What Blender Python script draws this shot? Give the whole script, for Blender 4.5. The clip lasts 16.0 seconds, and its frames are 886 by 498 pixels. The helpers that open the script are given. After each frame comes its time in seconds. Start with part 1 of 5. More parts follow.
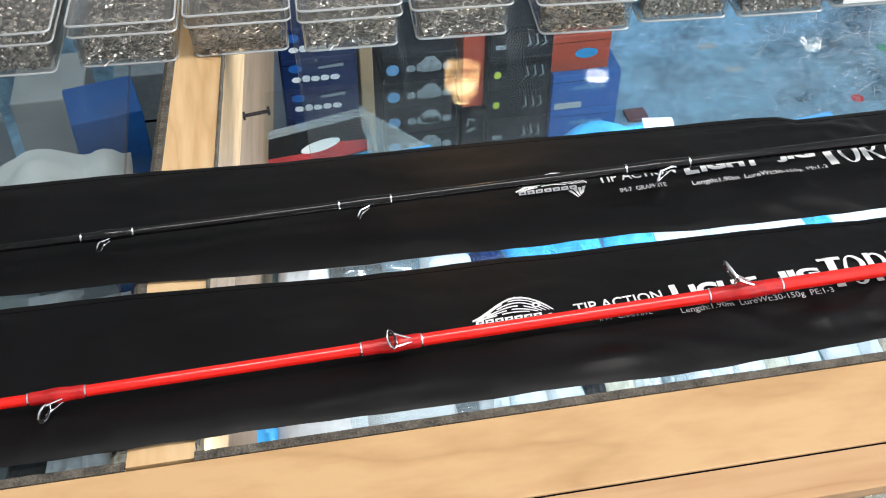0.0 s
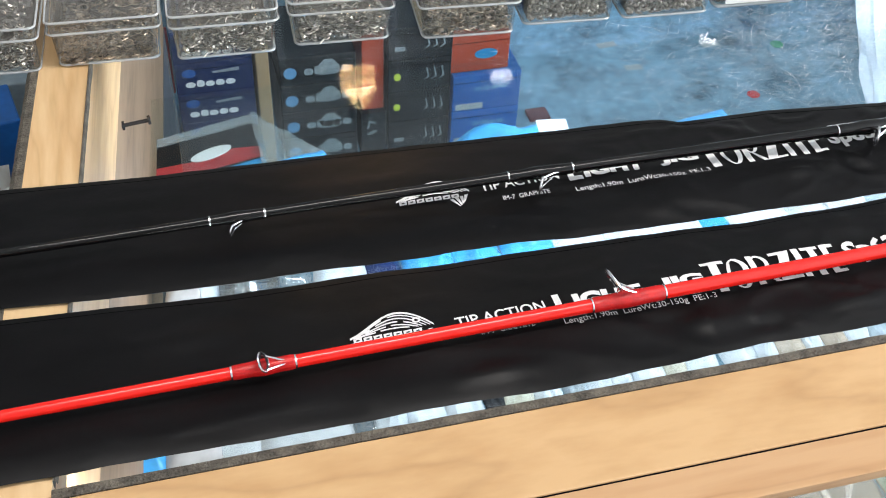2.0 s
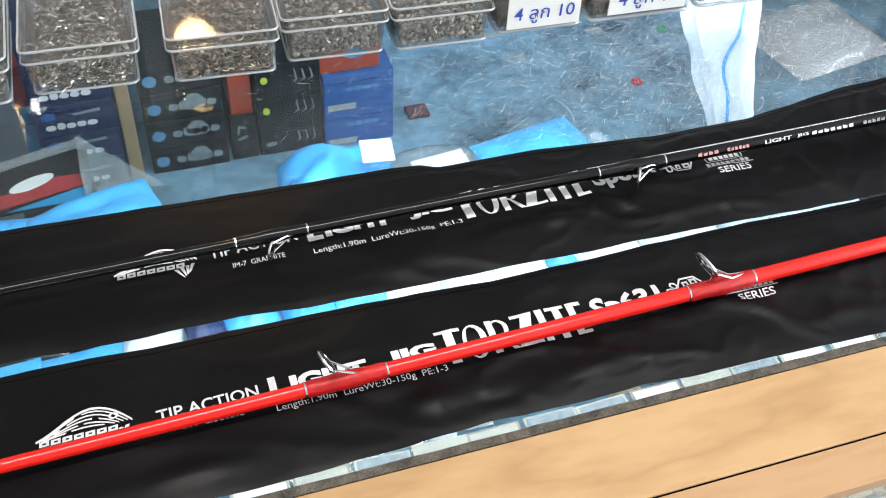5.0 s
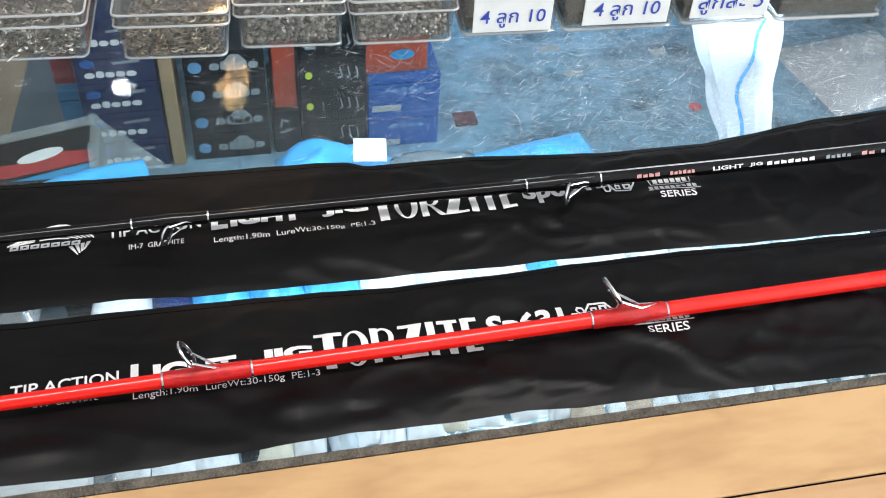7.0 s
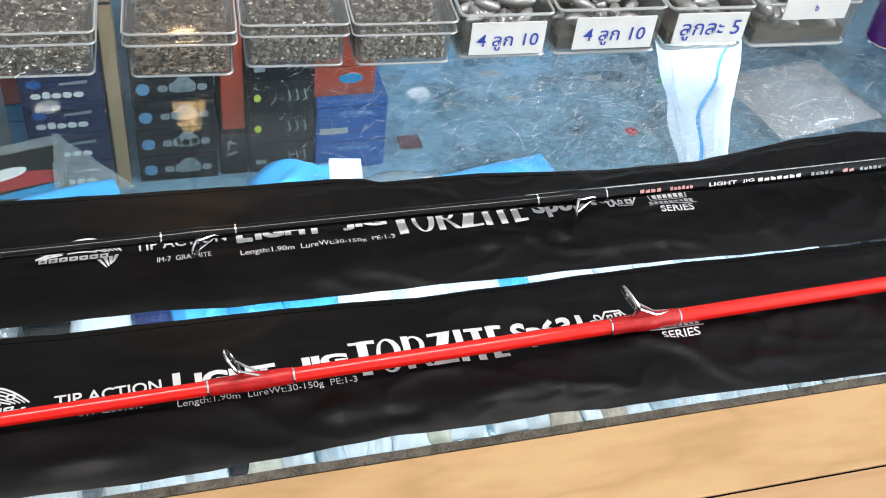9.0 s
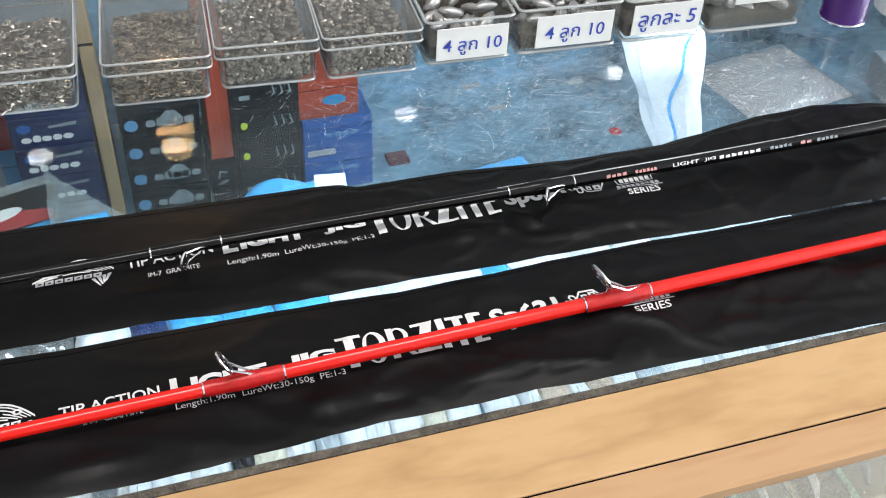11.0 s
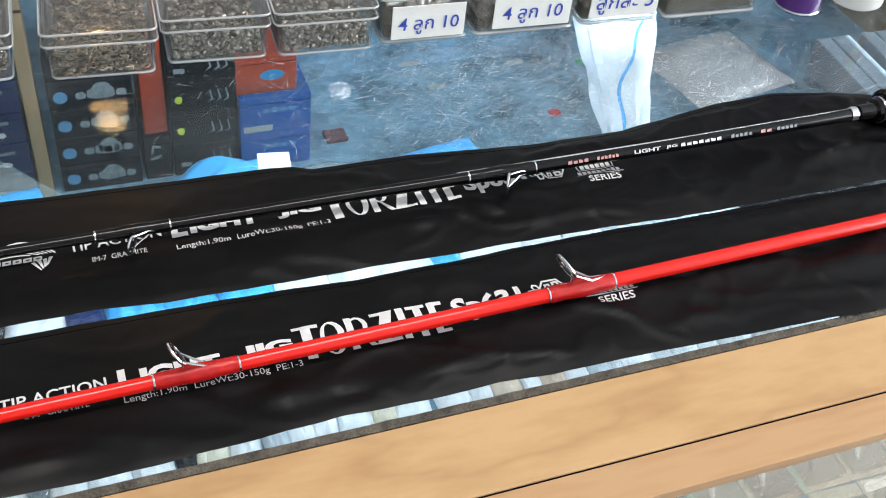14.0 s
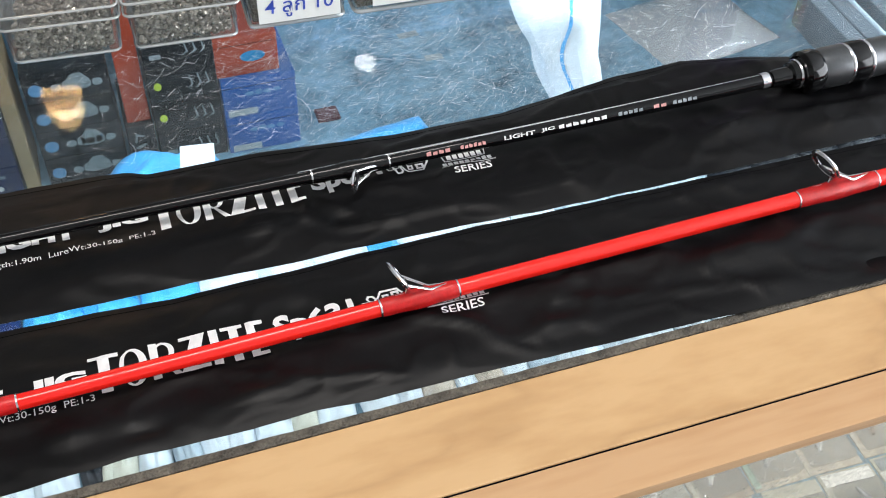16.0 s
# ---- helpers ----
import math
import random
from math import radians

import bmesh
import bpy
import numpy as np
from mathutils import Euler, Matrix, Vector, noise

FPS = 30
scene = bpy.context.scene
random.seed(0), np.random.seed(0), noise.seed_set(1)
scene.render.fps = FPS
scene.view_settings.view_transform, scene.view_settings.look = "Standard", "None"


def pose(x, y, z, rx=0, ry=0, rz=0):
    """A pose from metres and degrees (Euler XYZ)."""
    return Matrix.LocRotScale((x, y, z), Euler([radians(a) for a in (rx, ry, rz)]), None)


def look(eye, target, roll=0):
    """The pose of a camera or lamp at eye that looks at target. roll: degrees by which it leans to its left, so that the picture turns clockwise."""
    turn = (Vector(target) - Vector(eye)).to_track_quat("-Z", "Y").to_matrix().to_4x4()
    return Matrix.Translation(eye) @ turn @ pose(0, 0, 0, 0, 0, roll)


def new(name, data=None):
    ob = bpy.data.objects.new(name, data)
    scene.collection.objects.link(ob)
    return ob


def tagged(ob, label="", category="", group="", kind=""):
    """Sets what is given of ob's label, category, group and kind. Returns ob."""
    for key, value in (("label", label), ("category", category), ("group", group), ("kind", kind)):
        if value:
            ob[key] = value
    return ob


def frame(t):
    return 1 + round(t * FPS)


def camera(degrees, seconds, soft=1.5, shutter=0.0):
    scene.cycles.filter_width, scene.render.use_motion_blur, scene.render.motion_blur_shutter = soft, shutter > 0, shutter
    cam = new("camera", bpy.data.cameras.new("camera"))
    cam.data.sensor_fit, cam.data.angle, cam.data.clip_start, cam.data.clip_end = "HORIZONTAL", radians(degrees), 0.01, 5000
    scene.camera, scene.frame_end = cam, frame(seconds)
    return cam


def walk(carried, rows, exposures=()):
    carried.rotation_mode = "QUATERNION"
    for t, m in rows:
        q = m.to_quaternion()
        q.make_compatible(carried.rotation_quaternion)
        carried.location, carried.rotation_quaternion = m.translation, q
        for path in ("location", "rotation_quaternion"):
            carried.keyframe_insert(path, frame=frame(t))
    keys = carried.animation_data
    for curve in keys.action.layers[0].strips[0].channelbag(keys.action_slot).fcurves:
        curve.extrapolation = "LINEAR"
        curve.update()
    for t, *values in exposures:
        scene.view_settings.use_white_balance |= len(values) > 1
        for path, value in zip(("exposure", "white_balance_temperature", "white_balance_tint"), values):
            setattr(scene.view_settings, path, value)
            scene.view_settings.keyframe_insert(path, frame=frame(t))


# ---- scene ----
cam = camera(44.6, 16.0, soft=1.0)
PATH = [
    (0, (-0.0283, -0.0630, 1.3070), (0.2395, 1.3607, -0.0754), 0.31),
    (0.5, (-0.0039, -0.0706, 1.3131), (0.2949, 1.3542, -0.0593), 0.43),
    (1, (0.0132, -0.0690, 1.3121), (0.3222, 1.3509, -0.0566), 0.95),
    (1.5, (0.0140, -0.0546, 1.2900), (0.3452, 1.3685, -0.0707), 1.36),
    (2, (-0.0049, -0.0485, 1.2991), (0.4134, 1.3370, -0.0772), 3.03),
    (2.5, (-0.0261, -0.0273, 1.2985), (0.5033, 1.3240, -0.0663), 4.84),
    (3, (-0.0324, -0.0149, 1.2979), (0.5455, 1.3098, -0.0736), 5.00),
    (3.5, (-0.0440, -0.0007, 1.2959), (0.5862, 1.2922, -0.0815), 5.04),
    (4, (-0.0265, -0.0093, 1.3046), (0.6401, 1.2536, -0.1015), 5.26),
    (4.5, (0.0371, -0.0128, 1.3127), (0.6081, 1.2837, -0.1076), 4.28),
    (5, (0.1223, -0.0199, 1.3108), (0.6276, 1.3127, -0.1039), 3.34),
    (5.2, (0.1472, -0.0151, 1.3075), (0.6070, 1.3224, -0.1079), 3.19),
    (7.3, (0.2198, -0.0378, 1.2951), (0.5640, 1.3524, -0.1037), 3.74),
    (7.5, (0.2165, -0.0423, 1.3004), (0.5598, 1.3522, -0.0957), 3.71),
    (8, (0.1938, -0.0400, 1.3025), (0.6058, 1.3461, -0.0775), 5.53),
    (8.5, (0.1689, -0.0384, 1.3041), (0.6592, 1.3350, -0.0640), 7.45),
    (8.7, (0.1592, -0.0360, 1.3010), (0.6684, 1.3383, -0.0612), 8.05),
    (10.8, (0.1734, -0.0664, 1.3105), (0.6400, 1.3415, -0.0257), 2.32),
    (11, (0.1645, -0.0681, 1.3101), (0.6705, 1.3340, -0.0182), 3.15),
    (11.5, (0.1475, -0.0736, 1.3189), (0.7205, 1.3074, 0.0005), 4.99),
    (12, (0.1411, -0.0673, 1.3122), (0.7676, 1.2951, -0.0025), 6.39),
    (12.5, (0.1371, -0.0662, 1.3068), (0.8144, 1.2758, -0.0103), 7.25),
    (13, (0.1337, -0.0562, 1.3082), (0.8187, 1.2653, -0.0276), 7.79),
    (13.5, (0.1366, -0.0492, 1.3015), (0.8131, 1.2743, -0.0394), 8.25),
    (14, (0.1545, -0.0464, 1.3005), (0.7791, 1.2881, -0.0526), 7.35),
    (14.5, (0.1818, -0.0412, 1.2934), (0.7188, 1.3184, -0.0736), 5.34),
    (15, (0.2422, -0.0364, 1.2860), (0.6980, 1.3300, -0.0962), 3.13),
    (15.5, (0.2833, -0.0421, 1.2842), (0.7094, 1.3290, -0.1032), 1.54),
    (16, (0.2842, -0.0326, 1.2821), (0.7826, 1.3042, -0.1281), 1.73),
]
walk(cam, [(t, look(eye, target, roll)) for t, eye, target, roll in PATH], exposures=((0, 0.20, 6600, 12), (2, 0.15, 6600, 12), (5, 0.13, 6650, 12), (7.5, 0.08, 6650, 12), (11, 0.0, 6650, 12), (13, -0.10, 6650, 12), (16, -0.05, 6650, 12)))

# ---- light ----
TOP = 0.90                                   # height of the counter's glass
world = bpy.data.worlds.new("world")
scene.world = world
world.use_nodes = True
world.node_tree.nodes["Background"].inputs[0].default_value = (0.62, 0.78, 1.0, 1)
world.node_tree.nodes["Background"].inputs[1].default_value = 0.6


def area(name, at, to, size, power, colour, size_y=None):
    lamp = bpy.data.lights.new(name, "AREA")
    lamp.energy, lamp.color, lamp.size = power, colour, size
    if size_y:
        lamp.shape, lamp.size_y = "RECTANGLE", size_y
    ob = new(name, lamp)
    ob.matrix_world = look(at, to)
    return ob


area("shopfront_daylight", (3.4, -0.9, 1.6), (0.2, 0.6, 1.35), 2.6, 138, (0.88, 0.94, 1.0), 1.9)
area("ceiling_tube_light", (0.3, 0.2, 2.62), (0.3, 0.25, 0.0), 1.3, 21, (1.0, 0.97, 0.93), 0.3)
area("showcase_tube_light", (0.68, 0.66, 0.862), (0.66, 0.86, 0.30), 1.30, 6.6, (0.80, 0.90, 1.0), 0.02)
# added fill under the front plank to brighten the packets, no real lamp
area("packet_fill_light", (0.35, 0.262, 0.868), (0.35, 0.55, 0.55), 1.5, 2.0, (0.93, 0.97, 1.0), 0.015)


# ---- materials ----
def nodes_of(name):
    m = bpy.data.materials.new(name)
    m.use_nodes = True
    return m, m.node_tree.nodes, m.node_tree.links


def paint(name, colour, rough=0.5, metal=0.0, vary=0.12, scale=40.0, bump=0.0, bump_scale=400.0, spec=0.5, coat=0.0, stretch=None, spread=0.0):
    """A surface with blotches at one scale, grain at a finer one, and relief."""
    m, n, l = nodes_of(name)
    b = n["Principled BSDF"]
    b.inputs["Metallic"].default_value = metal
    b.inputs["Specular IOR Level"].default_value = spec
    b.inputs["Coat Weight"].default_value = coat
    co = n.new("ShaderNodeTexCoord")
    mp = n.new("ShaderNodeMapping")
    mp.inputs["Scale"].default_value = stretch or (1, 1, 1)
    l.new(co.outputs["Object"], mp.inputs[0])
    big, fine = n.new("ShaderNodeTexNoise"), n.new("ShaderNodeTexNoise")
    big.inputs["Scale"].default_value, fine.inputs["Scale"].default_value = scale, scale * 9
    big.inputs["Detail"].default_value = 5
    l.new(mp.outputs[0], big.inputs["Vector"]), l.new(mp.outputs[0], fine.inputs["Vector"])
    add = n.new("ShaderNodeMath")
    add.operation = "MULTIPLY_ADD"
    add.inputs[1].default_value = 0.5
    l.new(fine.outputs["Fac"], add.inputs[0]), l.new(big.outputs["Fac"], add.inputs[2])
    ramp = n.new("ShaderNodeMapRange")
    ramp.inputs["From Min"].default_value, ramp.inputs["From Max"].default_value = 0.45, 1.05
    ramp.inputs["To Min"].default_value, ramp.inputs["To Max"].default_value = 1 - vary, 1 + vary
    l.new(add.outputs[0], ramp.inputs["Value"])
    last = ramp.outputs[0]
    if spread:
        info = n.new("ShaderNodeNewGeometry")
        r2 = n.new("ShaderNodeMapRange")
        r2.inputs["To Min"].default_value, r2.inputs["To Max"].default_value = 1 - spread, 1 + spread
        l.new(info.outputs["Random Per Island"], r2.inputs["Value"])
        mul = n.new("ShaderNodeMath")
        mul.operation = "MULTIPLY"
        l.new(last, mul.inputs[0]), l.new(r2.outputs[0], mul.inputs[1])
        last = mul.outputs[0]
    mix = n.new("ShaderNodeVectorMath")
    mix.operation = "SCALE"
    mix.inputs[0].default_value = colour
    l.new(last, mix.inputs["Scale"])
    l.new(mix.outputs[0], b.inputs["Base Color"])
    rr = n.new("ShaderNodeMapRange")
    rr.inputs["To Min"].default_value, rr.inputs["To Max"].default_value = max(0.02, rough - 0.1), min(1, rough + 0.1)
    l.new(big.outputs["Fac"], rr.inputs["Value"]), l.new(rr.outputs[0], b.inputs["Roughness"])
    if bump:
        tex = n.new("ShaderNodeTexNoise")
        tex.inputs["Scale"].default_value = bump_scale
        tex.inputs["Detail"].default_value = 4
        l.new(mp.outputs[0], tex.inputs["Vector"])
        bp = n.new("ShaderNodeBump")
        bp.inputs["Strength"].default_value, bp.inputs["Distance"].default_value = bump, 0.002
        l.new(tex.outputs["Fac"], bp.inputs["Height"]), l.new(bp.outputs[0], b.inputs["Normal"])
    return m


def wood(name, light, dark, along=(2.6, 11, 11), rough=0.38, rings=6.0):
    """Varnished veneer: long flame figure with fine pores and small flecks."""
    m, n, l = nodes_of(name)
    b = n["Principled BSDF"]
    co, mp = n.new("ShaderNodeTexCoord"), n.new("ShaderNodeMapping")
    mp.inputs["Scale"].default_value = along
    l.new(co.outputs["Object"], mp.inputs[0])
    warp = n.new("ShaderNodeTexNoise")
    warp.inputs["Scale"].default_value, warp.inputs["Detail"].default_value = 1.7, 3
    l.new(mp.outputs[0], warp.inputs["Vector"])
    wave = n.new("ShaderNodeMath")
    wave.operation = "MULTIPLY"
    wave.inputs[1].default_value = rings
    l.new(warp.outputs["Fac"], wave.inputs[0])
    frac = n.new("ShaderNodeMath")
    frac.operation = "PINGPONG"
    frac.inputs[1].default_value = 0.5
    l.new(wave.outputs[0], frac.inputs[0])
    pores = n.new("ShaderNodeTexNoise")
    pores.inputs["Scale"].default_value, pores.inputs["Detail"].default_value = 16, 6
    l.new(mp.outputs[0], pores.inputs["Vector"])
    both = n.new("ShaderNodeMath")
    both.operation = "MULTIPLY_ADD"
    both.inputs[1].default_value = 1.1
    l.new(frac.outputs[0], both.inputs[0]), l.new(pores.outputs["Fac"], both.inputs[2])
    ramp = n.new("ShaderNodeValToRGB")
    ramp.color_ramp.elements[0].position, ramp.color_ramp.elements[1].position = 0.30, 1.05
    ramp.color_ramp.elements[0].color, ramp.color_ramp.elements[1].color = (*dark, 1), (*light, 1)
    l.new(both.outputs[0], ramp.inputs[0])
    line, tone = n.new("ShaderNodeMapRange"), n.new("ShaderNodeVectorMath")
    line.inputs["From Min"].default_value, line.inputs["From Max"].default_value = 0.0, 0.10
    line.inputs["To Min"].default_value, line.inputs["To Max"].default_value = 0.93, 1.0
    tone.operation = "SCALE"
    l.new(frac.outputs[0], line.inputs["Value"]), l.new(ramp.outputs[0], tone.inputs[0]), l.new(line.outputs[0], tone.inputs["Scale"])
    l.new(tone.outputs[0], b.inputs["Base Color"])
    b.inputs["Roughness"].default_value = rough
    bp = n.new("ShaderNodeBump")
    bp.inputs["Strength"].default_value, bp.inputs["Distance"].default_value = 0.08, 0.001
    l.new(pores.outputs["Fac"], bp.inputs["Height"]), l.new(bp.outputs[0], b.inputs["Normal"])
    return m


def clear(name, tint=(0.97, 0.98, 0.98), gloss=1.0, rough=0.03, ior=1.5, milk=0.0, haze=(0.8, 0.85, 0.88), streak=0.0):
    """Clear sheet: light passes, and the surface mirrors by its angle."""
    m, n, l = nodes_of(name)
    n.remove(n["Principled BSDF"])
    tr, gl, fr = n.new("ShaderNodeBsdfTransparent"), n.new("ShaderNodeBsdfGlossy"), n.new("ShaderNodeLayerWeight")
    tr.inputs[0].default_value = (*tint, 1)
    gl.inputs["Roughness"].default_value = rough
    fr.inputs[0].default_value = 0.5
    f0 = ((ior - 1) / (ior + 1)) ** 2
    p = n.new("ShaderNodeMath")
    p.operation = "POWER"
    p.inputs[1].default_value = 5
    l.new(fr.outputs["Facing"], p.inputs[0])
    k = n.new("ShaderNodeMath")
    k.operation, k.use_clamp = "MULTIPLY_ADD", True
    k.inputs[1].default_value, k.inputs[2].default_value = (1 - f0) * gloss, f0 * gloss
    l.new(p.outputs[0], k.inputs[0])
    mix = n.new("ShaderNodeMixShader")
    l.new(k.outputs[0], mix.inputs[0])
    l.new(gl.outputs[0], mix.inputs[2])
    if milk:
        di, m2 = n.new("ShaderNodeBsdfDiffuse"), n.new("ShaderNodeMixShader")
        di.inputs[0].default_value = (*haze, 1)
        m2.inputs[0].default_value = milk
        if streak:
            # streaky haze that puts glare into the colour, with dust and fine wear
            co, mp = n.new("ShaderNodeTexCoord"), n.new("ShaderNodeMapping")
            mp.inputs["Scale"].default_value, mp.inputs["Rotation"].default_value = (5, 16, 1), (0, 0, 0.25)
            l.new(co.outputs["Object"], mp.inputs[0])
            cloud, grit = n.new("ShaderNodeTexNoise"), n.new("ShaderNodeTexNoise")
            cloud.inputs["Scale"].default_value, cloud.inputs["Detail"].default_value = 1.6, 6
            grit.inputs["Scale"].default_value, grit.inputs["Detail"].default_value = 420, 3
            l.new(mp.outputs[0], cloud.inputs["Vector"]), l.new(co.outputs["Object"], grit.inputs["Vector"])
            ra, rb, mu = n.new("ShaderNodeMapRange"), n.new("ShaderNodeMapRange"), n.new("ShaderNodeMath")
            ra.inputs["From Min"].default_value, ra.inputs["From Max"].default_value = 0.42, 0.75
            ra.inputs["To Min"].default_value, ra.inputs["To Max"].default_value = milk, milk + streak
            rb.inputs["From Min"].default_value, rb.inputs["From Max"].default_value = 0.40, 0.72
            rb.inputs["To Min"].default_value, rb.inputs["To Max"].default_value = 0.5, 2.4
            mu.operation = "MULTIPLY"
            l.new(cloud.outputs["Fac"], ra.inputs["Value"]), l.new(grit.outputs["Fac"], rb.inputs["Value"])
            l.new(ra.outputs[0], mu.inputs[0]), l.new(rb.outputs[0], mu.inputs[1]), l.new(mu.outputs[0], m2.inputs[0])
        l.new(tr.outputs[0], m2.inputs[1]), l.new(di.outputs[0], m2.inputs[2]), l.new(m2.outputs[0], mix.inputs[1])
    else:
        l.new(tr.outputs[0], mix.inputs[1])
    l.new(mix.outputs[0], n["Material Output"].inputs[0])
    return m


def glow(name, colour, power):
    m, n, l = nodes_of(name)
    b = n["Principled BSDF"]
    b.inputs["Base Color"].default_value = (*colour, 1)
    b.inputs["Emission Color"].default_value = (*colour, 1)
    b.inputs["Emission Strength"].default_value = power
    return m


M_WOOD = wood("birch_veneer", (0.615, 0.39, 0.192), (0.51, 0.30, 0.135), (3.0, 10, 11), 0.38, 4.0)
M_WOOD2 = wood("birch_edge", (0.56, 0.34, 0.175), (0.47, 0.26, 0.12), (1.6, 14, 30))
M_RAIL = wood("birch_rail", (0.72, 0.50, 0.27), (0.58, 0.35, 0.16), (14, 1.6, 14))
M_DIVIDER = wood("old_board", (0.30, 0.20, 0.125), (0.20, 0.13, 0.08), (10, 2.0, 10), 0.6, 3.0)
M_SEAL = paint("old_sealant", (0.105, 0.092, 0.072), 0.75, 0, 0.8, 130, 0.9, 700)
# both panes carry a milky tone that stands in for glare and haze
M_GLASS = clear("counter_glass", (0.90, 0.95, 0.965), 0.85, 0.012, 1.52, 0.004, (0.78, 0.87, 0.93), 0.030)
M_FRONT = clear("front_glass", (0.97, 0.96, 0.92), 0.7, 0.02, 1.52, 0.07, (0.84, 0.82, 0.74), 0.14)
M_SHELFGLASS = clear("shelf_glass", (0.95, 0.975, 0.97), 0.5, 0.02, 1.5)
M_SCRATCH = paint("scratch", (0.94, 0.97, 1.0), 0.35, 0, 0.05, 60)
M_BAG = paint("black_coated_nylon", (0.0022, 0.0022, 0.0027), 0.40, 0, 0.35, 26, 0.13, 85, 0.18)
M_HEM = paint("black_hem", (0.003, 0.003, 0.0035), 0.85, 0, 0.3, 80, 0.1, 1500, 0.06)
M_PRINT = paint("white_print", (0.78, 0.78, 0.78), 0.5, 0, 0.10, 250)
M_RED = paint("red_lacquer", (0.84, 0.014, 0.008), 0.20, 0, 0.05, 30, 0, 1, 0.5, 0.25)
M_REDWRAP = paint("dark_red_thread", (0.50, 0.010, 0.010), 0.22, 0, 0.3, 160, 0.2, 1800, 0.45, 0.1)
M_BLACK = paint("black_lacquer", (0.003, 0.003, 0.0035), 0.12, 0, 0.2, 40, 0, 1, 0.38, 0.0)
M_BLACKWRAP = paint("black_thread", (0.004, 0.004, 0.0045), 0.13, 0, 0.3, 150, 0.06, 1500, 0.35, 0.1)
M_SILVER = paint("silver_metal", (0.80, 0.80, 0.82), 0.2, 1.0, 0.12, 80)
M_RING = paint("dark_ring", (0.05, 0.05, 0.055), 0.15, 0.6, 0.2, 90)
M_GUN = paint("gunmetal", (0.10, 0.105, 0.11), 0.32, 0.7, 0.15, 60)
M_PINK = paint("pink_decal", (0.62, 0.30, 0.28), 0.4, 0, 0.2, 300)
# the lids' brownish ceiling reflection is mixed in as a pale haze
M_CLEAR = clear("clear_box_plastic", (0.93, 0.935, 0.93), 1.2, 0.05, 1.5, 0.04, (0.80, 0.79, 0.75), 0.06)
# moulded rims whitened, so the glare along them lies in the colour
M_RIM = clear("moulded_edge_glare", (0.80, 0.83, 0.83), 2.4, 0.12, 1.5, 0.45, (0.84, 0.86, 0.86))
M_SWIVEL = paint("nickel_swivels", (0.56, 0.52, 0.47), 0.26, 1.0, 0.3, 200, 0, 1, 0.5, 0, None, 0.6)
M_BRASS = paint("dark_bronze_swivels", (0.40, 0.33, 0.26), 0.33, 1.0, 0.3, 200, 0, 1, 0.5, 0, None, 0.65)
M_TINY = paint("blackened_swivels", (0.38, 0.345, 0.31), 0.30, 1.0, 0.3, 200, 0, 1, 0.5, 0, None, 0.65)
# dark core of the piles, the shade between small pieces put into colour
M_BED = paint("shaded_fill", (0.11, 0.095, 0.08), 0.5, 0.7, 0.75, 420, 0.9, 900)
M_LEAD = paint("lead", (0.42, 0.42, 0.42), 0.42, 0.85, 0.3, 120, 0.2, 500, 0.5, 0, None, 0.3)
M_LABEL = paint("paper_label", (0.82, 0.82, 0.80), 0.6, 0, 0.05, 90)
M_INK = paint("blue_marker_ink", (0.03, 0.07, 0.42), 0.5, 0, 0.2, 200)
M_CARD_BROWN = paint("cardboard", (0.36, 0.24, 0.13), 0.8, 0, 0.15, 25, 0.1, 300)
M_NAVY = paint("navy_card", (0.006, 0.019, 0.080), 0.40, 0, 0.25, 14, 0, 1, 0.3)
M_DARKCARD = paint("black_card", (0.0045, 0.006, 0.009), 0.45, 0, 0.3, 14, 0, 1, 0.25)
M_ORANGE = paint("orange_card", (0.42, 0.055, 0.020), 0.4, 0, 0.12, 18)
M_BLUE = paint("blue_card", (0.008, 0.11, 0.40), 0.35, 0, 0.25, 16)
M_CYAN = paint("light_blue_film", (0.040, 0.32, 0.66), 0.30, 0, 0.2, 18, 0.5, 40)
M_GREYCARD = paint("grey_card", (0.45, 0.47, 0.48), 0.5, 0, 0.15, 20)
M_BRIGHT = paint("bright_blue_card", (0.012, 0.25, 0.52), 0.35, 0, 0.12, 16)
M_WHITEFILM = paint("white_plastic_film", (0.52, 0.57, 0.61), 0.35, 0, 0.14, 16, 0.8, 60)
M_CLEARFILM = clear("clear_film", (0.88, 0.88, 0.88), 2.0, 0.12, 1.5, 0.07)
M_GREYFILM = clear("grey_film", (0.74, 0.77, 0.82), 2.2, 0.15, 1.5, 0.24)
M_MAUVEFILM = clear("mauve_beige_film", (0.72, 0.68, 0.66), 1.4, 0.25, 1.5, 0.24, (0.50, 0.47, 0.47))
M_BAGFILM = paint("carrier_bag_film", (0.58, 0.64, 0.69), 0.35, 0, 0.14, 16, 0.8, 60)
M_REDCARD = paint("red_card", (0.42, 0.03, 0.035), 0.4, 0, 0.2, 30)
M_DULLRED = paint("dull_red_card", (0.17, 0.055, 0.065), 0.5, 0, 0.3, 30)
M_YELLOW = paint("lime_sticker", (0.62, 0.75, 0.06), 0.5, 0, 0.1, 60)
M_SPOTBLUE = paint("pale_blue_print", (0.12, 0.30, 0.52), 0.45, 0, 0.15, 60)
M_GREYPRINT = paint("grey_print", (0.25, 0.29, 0.31), 0.45, 0, 0.45, 90)
M_PACK1 = paint("pack_card", (0.54, 0.48, 0.39), 0.45, 0, 0.25, 30)
M_PACK3 = paint("pack_card_dark", (0.34, 0.28, 0.22), 0.45, 0, 0.3, 30)
